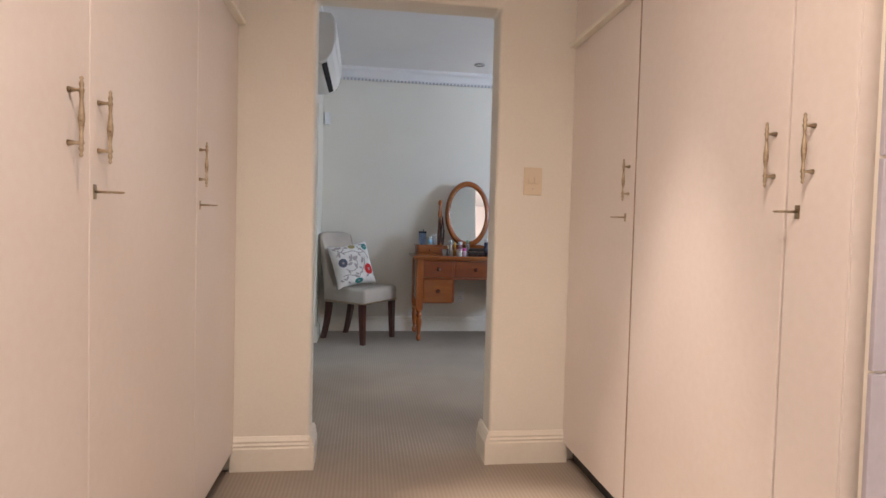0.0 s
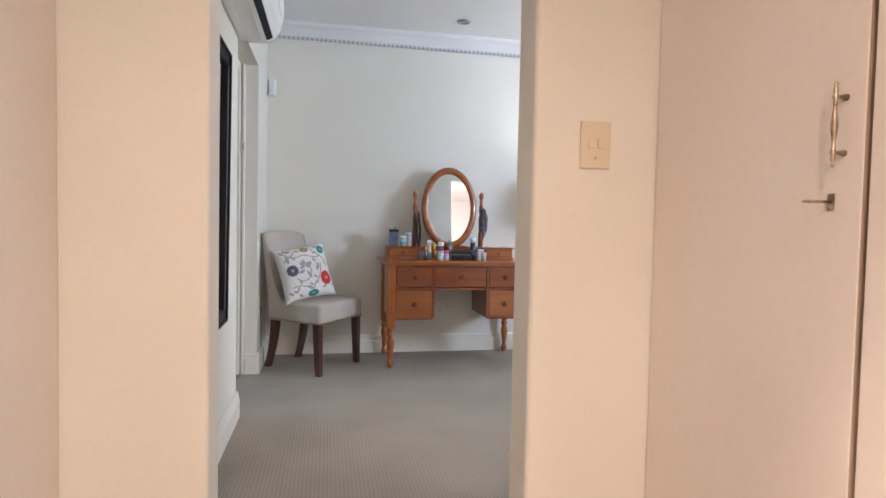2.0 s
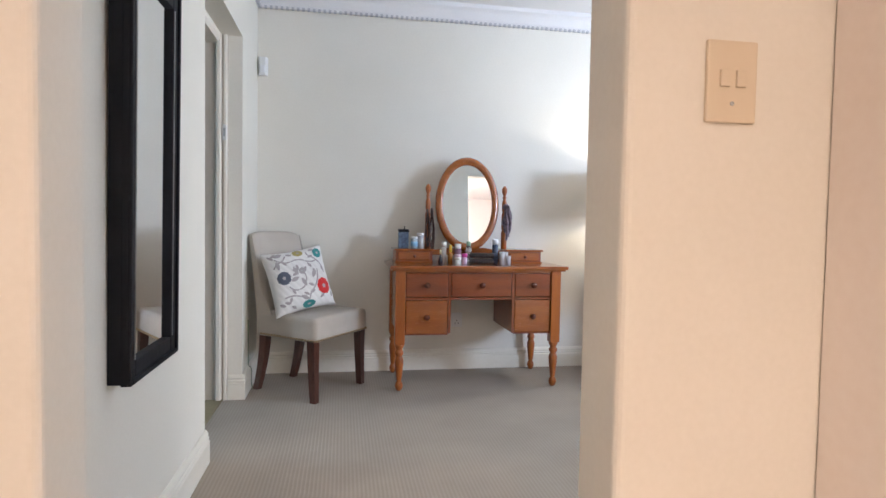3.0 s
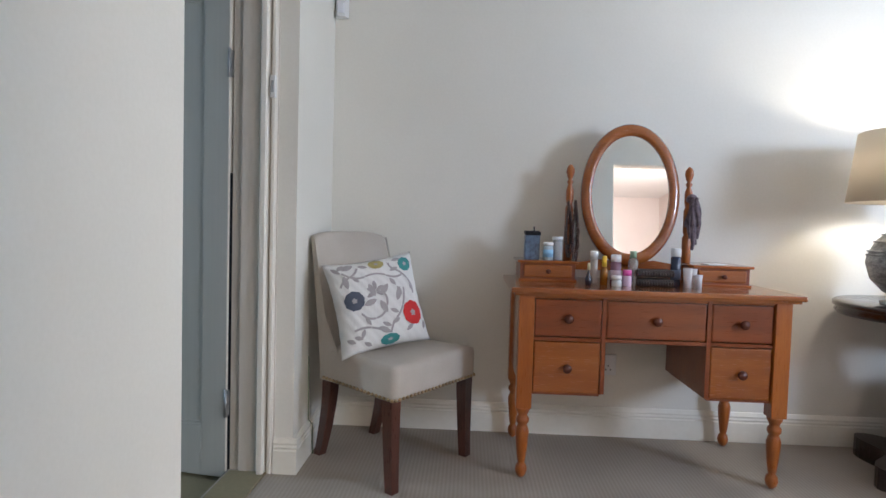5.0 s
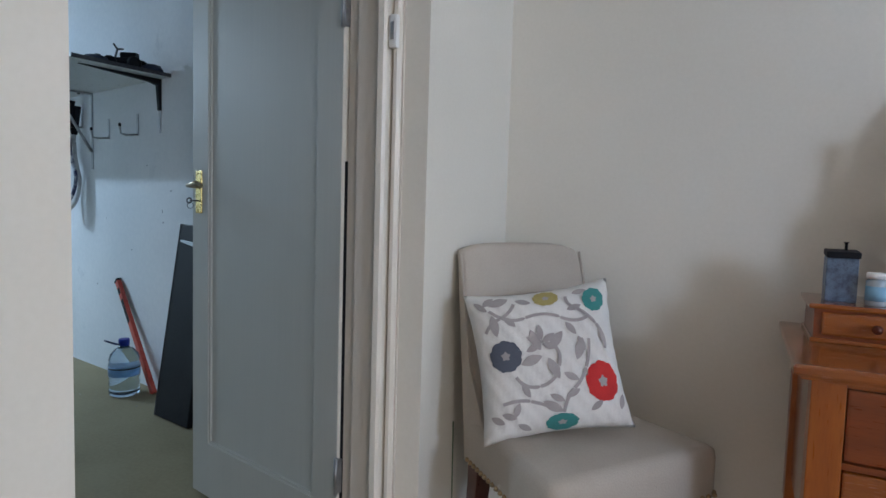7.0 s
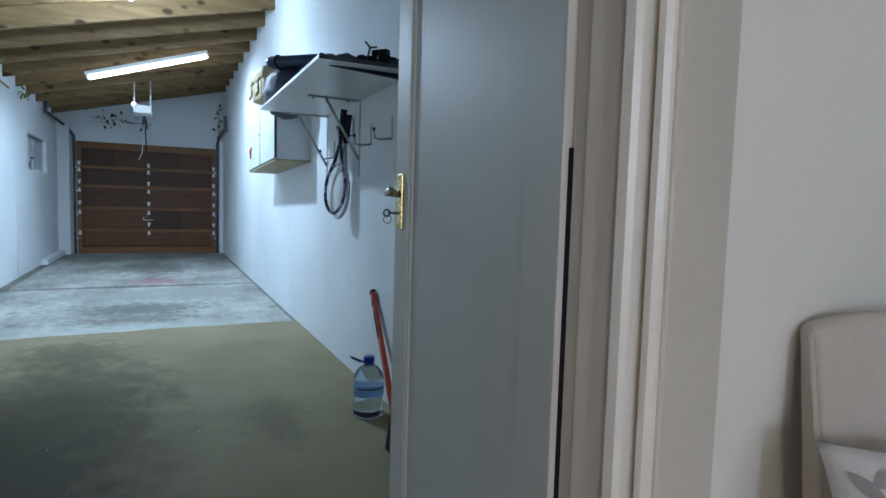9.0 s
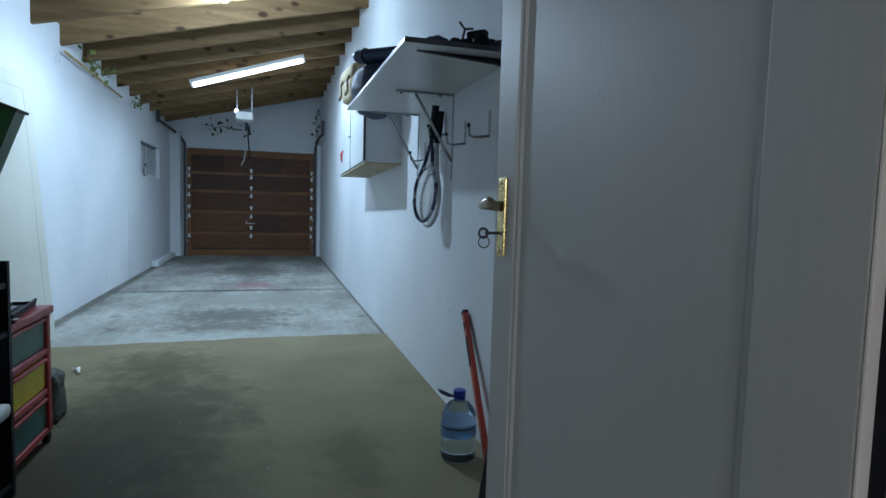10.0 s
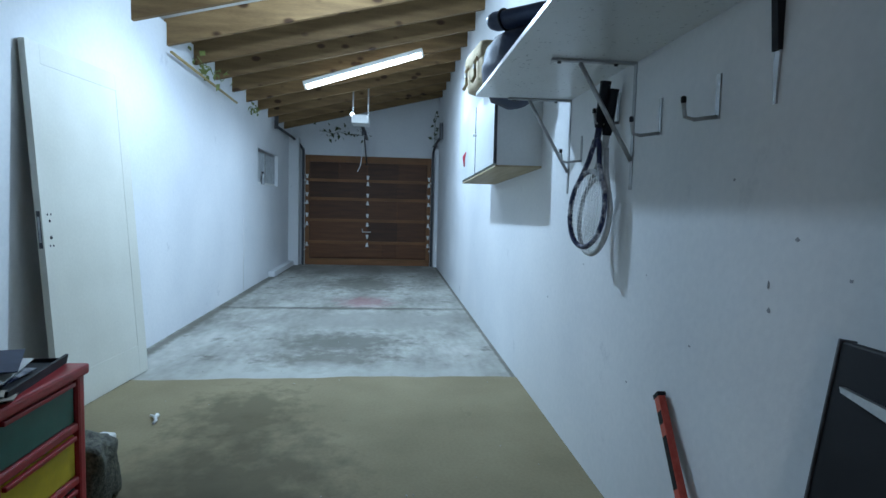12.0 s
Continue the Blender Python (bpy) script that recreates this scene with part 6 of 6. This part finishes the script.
sack("rag", GARAGE @ pose(1.92, 0.05, 1.790), 0.06, 0.05, 0.026, MAT["nylon"], "dark crumpled rag near the wall", "cloth", 15)

# ---- tennis racquets ----


def racquet(m, frame_mat, label):
    r = thing("tennis_racquet", m, label, "racquet", "tennis racquets on the wall")
    # z up along the handle, head below; face in the x-z plane
    hoop = [(0.108 * math.sin(a), 0, -0.20 - 0.155 * math.cos(a) * (1.0 if math.cos(a) > 0 else 1.05)) for a in np.linspace(0, 2 * math.pi, 45)[:-1]]
    part("hoop", tube(hoop, 0.011, 8, None, True), frame_mat, r)
    for s in (-1, 1):
        part("throat", tube([(s * 0.070, 0, -0.075), (s * 0.035, 0, 0.0), (s * 0.012, 0, 0.09)], 0.011, 8), frame_mat, r)
    part("shaft", tube([(0, 0, 0.06), (0, 0, 0.15)], 0.014, 8), frame_mat, r)
    part("grip", tube([(0, 0, 0.14), (0, 0, 0.16), (0, 0, 0.31), (0, 0, 0.325)], [0.017, 0.021, 0.021, 0.023], 8), MAT["black"], r, "black wrapped grip")
    bm = bmesh.new()
    for k in range(13):
        x = -0.096 + k * 0.016
        h = 0.155 * math.sqrt(max(0, 1 - (x / 0.108) ** 2))
        tube([(x, 0, -0.20 - h), (x, 0, -0.20 + h)], 0.0012, 4, bm)
    for k in range(16):
        z = -0.135 + k * 0.018
        w = 0.108 * math.sqrt(max(0, 1 - (z / 0.155) ** 2))
        tube([(-w, 0.001, -0.20 + z), (w, 0.001, -0.20 + z)], 0.0012, 4, bm)
    tagged(part("string_bed", bm, MAT["white"], r), kind="stuff")
    return r


MAT["navy"] = paint("navy_racquet", (0.010, 0.014, 0.05), (0.03, 0.04, 0.11), 0.3, 0, 14, 60, 0.01, spots=(0.62, 0.64, 0.68), spot_scale=9, spot_at=0.50)
MAT["silver_r"] = paint("white_grey_racquet", (0.40, 0.41, 0.42), (0.60, 0.60, 0.60), 0.35, 0.2, 14, 60, 0.01)
racquet(GARAGE @ pose(2.975, 0.068, 1.405, 2, -7, 20), MAT["navy"], "navy and white tennis racquet hanging on a hook")
racquet(GARAGE @ pose(2.975, 0.035, 1.375, 2, -8, 14), MAT["silver_r"], "pale grey tennis racquet hanging behind another")

# ---- things standing along the walls ----
MAT["water"] = plain("blue_clear_plastic", (0.74, 0.89, 1.0), 0.05, 0, 0, 0.95)
wbt = thing("water_bottle", GARAGE @ pose(2.08, 0.135, 0.0), "five-litre blue water bottle with a carrying ring", "bottle")
part("body", lathe([(0.066, 0), (0.078, 0.008), (0.080, 0.03), (0.076, 0.05), (0.080, 0.07), (0.076, 0.09), (0.080, 0.11), (0.080, 0.175), (0.076, 0.19), (0.079, 0.205), (0.070, 0.235), (0.045, 0.262), (0.026, 0.272), (0.024, 0.285)], 28), MAT["water"], wbt)
part("cap", lathe([(0.028, 0.28), (0.029, 0.312), (0.026, 0.318)], 18), plain("blue_cap", (0.01, 0.03, 0.30), 0.35), wbt, "dark blue screw cap")
part("carry_ring", tube([(0.0, 0.028, 0.288), (0.025, 0.060, 0.300), (0.02, 0.095, 0.318), (-0.02, 0.095, 0.318), (-0.025, 0.060, 0.300), (0.0, 0.028, 0.288)], 0.005, 6), plain("navy_plastic", (0.01, 0.02, 0.10), 0.35), wbt)
part("paper_label", lathe([(0.0812, 0.115), (0.0812, 0.17)], 28), plain("pale_label", (0.22, 0.45, 0.75), 0.3, 0, 0, 0.5), wbt, "blue printed label")
part("label_text_bar", lathe([(0.0816, 0.155), (0.0816, 0.162)], 28), MAT["dark_steel"], wbt)

MAT["red_paint"] = paint("red_plastic_level", (0.50, 0.05, 0.03), (0.62, 0.09, 0.06), 0.35, 0, 20, 80, 0.01)
A, B = Vector((1.96, 0.03, 0.0)), Vector((2.44, WV + 0.02, 0.605))
d = (B - A).normalized()
q = d.to_track_quat("Z", "Y").to_matrix().to_4x4()
lv = thing("spirit_level", GARAGE @ Matrix.Translation(A) @ q, "red and black spirit level leaning on the wall", "tool")
L = (B - A).length
part("rail", cube(-0.012, 0.012, -0.020, 0.020, 0.0, L, 0.003), MAT["red_paint"], lv)
for a, b in ((L - 0.30, L - 0.14), (L - 0.10, L - 0.06)):
    part("black_face", cube(-0.0132, 0.0132, -0.015, 0.015, a, b), MAT["black"], lv)
part("end_cap", cube(-0.014, 0.014, -0.022, 0.022, L - 0.012, L + 0.002, 0.002), MAT["black"], lv)
part("vial", tube([(0.0, -0.021, 0.30), (0.0, -0.021, 0.36)], 0.006, 8), plain("vial_yellow", (0.5, 0.6, 0.1), 0.2), lv)

bdm = GARAGE @ pose(1.475, 0.19, 0.002) @ pose(0, 0, 0, 8.5)
bd = thing("folding_table", bdm, "black folded board with a pale metal handle leaning on the wall", "folding table")
part("board", cube(-0.15, 0.15, -0.015, 0.015, 0.0, 0.985, 0.005), MAT["black"], bd)
part("rim", cube(0.146, 0.152, -0.018, 0.018, 0.0, 0.988, 0.002), MAT["dark_steel"], bd)
part("handle", prism([(0.115, 0.905), (0.11, 0.895), (-0.05, 0.868), (-0.115, 0.872), (-0.12, 0.885), (-0.06, 0.892)], 0.015, 0.028, 1), MAT["steel"], bd, "pale metal carrying handle")

# drawer cart
RED = paint("red_plastic", (0.30, 0.012, 0.016), (0.42, 0.025, 0.03), 0.38, 0, 10, 60, 0.01)
GREEN = paint("green_plastic", (0.010, 0.085, 0.065), (0.02, 0.13, 0.10), 0.4, 0, 10, 60, 0.01)
YELLOW = paint("yellow_plastic", (0.50, 0.36, 0.01), (0.62, 0.46, 0.02), 0.4, 0, 10, 60, 0.01)
dc = thing("drawer_cart", GARAGE @ pose(2.20, 1.933, 0), "red plastic drawer cart with green and yellow drawers", "drawer unit")
for x in (0.0, 0.435):
    for y in (0.0, 0.29):
        part("post", cube(x, x + 0.045, y, y + 0.04, 0.055, 0.625, 0.012), RED, dc)
        part("caster", lathe([(0.008, -0.012), (0.026, -0.012), (0.028, 0), (0.026, 0.012), (0.008, 0.012)], 14, None, pose(x + 0.022, y + 0.02, 0.028, 90)), MAT["black"], dc, "black caster wheel")
part("top", cube(-0.01, 0.49, -0.012, 0.345, 0.605, 0.642, 0.010), RED, dc)
for z in (0.05, 0.235, 0.42):
    part("shelf_rail", cube(0.01, 0.47, 0.004, 0.325, z, z + 0.030, 0.008), RED, dc)
for z, mt, nm in ((0.082, GREEN, "green drawer"), (0.267, YELLOW, "yellow drawer"), (0.452, GREEN, "green drawer")):
    dw = part("drawer", cube(0.048, 0.432, 0.012, 0.30, z, z + 0.145, 0.008), mt, dc, nm)
    part("pull_rim", cube(0.06, 0.42, -0.002, 0.014, z + 0.128, z + 0.143, 0.004), RED, dw)
tr = thing("tool_tray", GARAGE @ pose(2.46, 2.10, 0.642, 0, 0, 8), "dark card tray with papers on the drawer cart", "tray")
part("base", cube(-0.20, 0.20, -0.13, 0.13, 0.0, 0.006), MAT["black"], tr)
for s in (-1, 1):
    part("wall", cube(-0.205, 0.205, s * 0.13 - 0.004, s * 0.13 + 0.004, 0.0, 0.06, 0, pose(0, 0, 0, -s * 12)), MAT["black"], tr)
    part("wall", cube(s * 0.20 - 0.004, s * 0.20 + 0.004, -0.13, 0.13, 0.0, 0.06, 0, pose(0, 0, 0, 0, s * 12)), MAT["black"], tr)
for k in range(3):
    part("sheet", cube(-0.14 + 0.02 * k, 0.10 + 0.02 * k, -0.08, 0.07, 0.012 + 0.022 * k, 0.016 + 0.022 * k, 0.001, pose(0, 0, 0, 2, -3, 14 * k - 10)), (MAT["navy"], MAT["white"], MAT["nylon"])[k], tr)
cd = solid("cardboard_flap", cube(-0.07, 0.07, -0.05, 0.05, 0, 0.004, 0.001, pose(0, 0, 0.006, 3, 4)), paint("grey_card", (0.30, 0.27, 0.22), (0.42, 0.38, 0.32), 0.9, 0, 8, 60, 0.02), GARAGE @ pose(2.30, 1.98, 0.645, 0, 0, 25), "torn grey card on the cart's top", "card")
MAT["mesh_bag"] = paint("black_net_bag", (0.012, 0.012, 0.009), (0.13, 0.13, 0.09), 0.7, 0, 60, 140, 0.2)
sack("net_bag", GARAGE @ pose(2.93, 2.10, 0.0), 0.13, 0.13, 0.16, MAT["mesh_bag"], "black net bag slumped on the floor behind the cart", "bag", 21, 0.2, 0.55)
for k, (dx, dz, a) in enumerate(((0.0, 0.12, 20), (0.05, 0.07, -12))):
    solid("newspaper", smooth(cube(-0.11, 0.11, -0.04, 0.04, 0, 0.035, 0.014)), MAT["cotton"], GARAGE @ pose(3.36 + dx, 2.27, 0.0 + 0.036 * k, 0, 0, a), "rolled pale paper on the garage floor", "paper", "papers on the floor")
bn = bmesh.new()
tube([(-0.07, 0.02, 0.012), (-0.03, 0.0, 0.012), (0.02, -0.005, 0.014), (0.05, -0.02, 0.013)], [0.006, 0.009, 0.010, 0.012], 7, bn)
tube([(0.02, -0.005, 0.014), (0.07, 0.01, 0.011)], [0.009, 0.006], 7, bn)
solid("bone", bn, MAT["cotton"], GARAGE @ pose(3.84, 2.16, 0.0, 0, 0, 30), "pale chewed bone on the floor", "bone")

# dark bookcase with odds and ends
bc = thing("bookcase", GARAGE @ pose(1.35, 1.892, 0), "low black bookcase with cluttered shelves", "bookcase")
for x in (0.0, 0.775):
    part("side", cube(x, x + 0.025, 0.0, 0.28, 0.0, 0.90, 0.002), MAT["black"], bc)
for z in (0.04, 0.34, 0.62, 0.80):
    part("shelf", cube(0.025, 0.775, 0.004, 0.275, z, z + 0.020), MAT["black"], bc)
part("back", cube(0.0, 0.80, 0.28, 0.288, 0.0, 0.90), MAT["black"], bc)
tbx = thing("carton", GARAGE @ pose(2.04, 2.035, 0.82, 0, 0, 4), "white carton with red printing on the bookcase", "box")
part("box", cube(-0.10, 0.09, -0.08, 0.08, 0, 0.26, 0.004), MAT["white"], tbx)
part("print", cube(-0.02, 0.06, -0.0815, -0.08, 0.09, 0.12), plain("red_letters", (0.55, 0.03, 0.04), 0.5), tbx, "red printed bars")
part("photo", cube(-0.08, 0.05, -0.0815, -0.08, 0.16, 0.24), MAT["dark_steel"], tbx)
gg = thing("plastic_gutter", GARAGE @ pose(1.75, 1.948, 0.832) @ pose(0, 0, 0, 20.6), "green plastic channel leaning over the bookcase", "gutter")
part("channel", prism([(-0.035, -0.03), (0.035, -0.03), (0.035, 0.03), (0.029, 0.03), (0.029, -0.024), (-0.029, -0.024), (-0.029, 0.03), (-0.035, 0.03)], 0.0, 0.62, 2), paint("leaf_green_plastic", (0.02, 0.10, 0.02), (0.04, 0.16, 0.03), 0.35, 0, 8, 60, 0.01), gg)
part("lip", cube(-0.045, 0.045, -0.036, 0.036, 0.615, 0.625, 0.002), MAT["ivy_dark"], gg)
bl = thing("ball", GARAGE @ pose(1.93, 1.965, 0.82), "blue striped ball on the bookcase", "ball")
part("sphere", lathe([(0.001, 0)] + [(0.065 * math.sin(a), 0.065 - 0.065 * math.cos(a)) for a in np.linspace(0.2, math.pi - 0.2, 14)] + [(0.001, 0.13)], 24), plain("blue_rubber", (0.03, 0.05, 0.30), 0.35), bl)
for z in (0.04, 0.065, 0.09):
    r = math.sqrt(max(0, 0.065 ** 2 - (z - 0.065) ** 2)) + 0.0005
    part("stripe", tube([(r * math.cos(a), r * math.sin(a), z) for a in np.linspace(0, 2 * math.pi, 33)[:-1]], 0.002, 5, None, True), MAT["white"], bl)
wt = thing("white_tray", GARAGE @ pose(1.72, 1.90, 0.36), "white plastic tray sticking out of a shelf", "tray")
part("dish", cube(-0.30, 0.28, -0.06, 0.20, 0, 0.05, 0.02), MAT["white"], wt)

# scraps of grit on the floor
random.seed(11)
bm = bmesh.new()
for k in range(90):
    u, v = random.uniform(1.6, 8.0), random.uniform(0.15, 2.6)
    s = random.uniform(0.002, 0.005)
    bmesh.ops.create_icosphere(bm, subdivisions=1, radius=s, matrix=GARAGE @ Matrix.Translation((u, v, s * 0.4)) @ Matrix.Diagonal((1.6, 1, 0.5, 1)))
tagged(part("floor_grit", bm, MAT["concrete"]), "scattered pale grit on the floor", "grit", kind="stuff")
solid("wall_cable", tube([(8.55, GL - 0.004, 0.98), (8.56, GL - 0.004, 0.6), (8.53, GL - 0.004, 0.02)], 0.004, 5), MAT["white"], GARAGE, "thin white cable hanging down the wall", "cable")
MAT["dark_chip"] = plain("bare_grey_plaster", (0.30, 0.31, 0.33), 0.9)
# scuffs and plaster chips on the right wall
random.seed(19)
for u, z, a, b in ((1.945, 0.975, 0.010, 0.010), (1.953, 1.037, 0.006, 0.016), (1.862, 1.153, 0.012, 0.008), (2.30, 0.80, 0.012, 0.006), (2.62, 0.98, 0.006, 0.005), (1.70, 1.08, 0.008, 0.006), (2.12, 1.30, 0.008, 0.006), (3.3, 0.95, 0.010, 0.006), (2.75, 0.55, 0.012, 0.007), (3.9, 0.7, 0.010, 0.008)):
    out = [(u + 0.6 * a * (1 + random.uniform(-0.4, 0.4)) * math.cos(k * math.pi / 4), z + 0.6 * b * (1 + random.uniform(-0.4, 0.4)) * math.sin(k * math.pi / 4)) for k in range(8)]
    structure("plaster_chip", prism(out, WV - 0.002, WV + 0.0015, 1), MAT["dark_chip"], "", GARAGE)
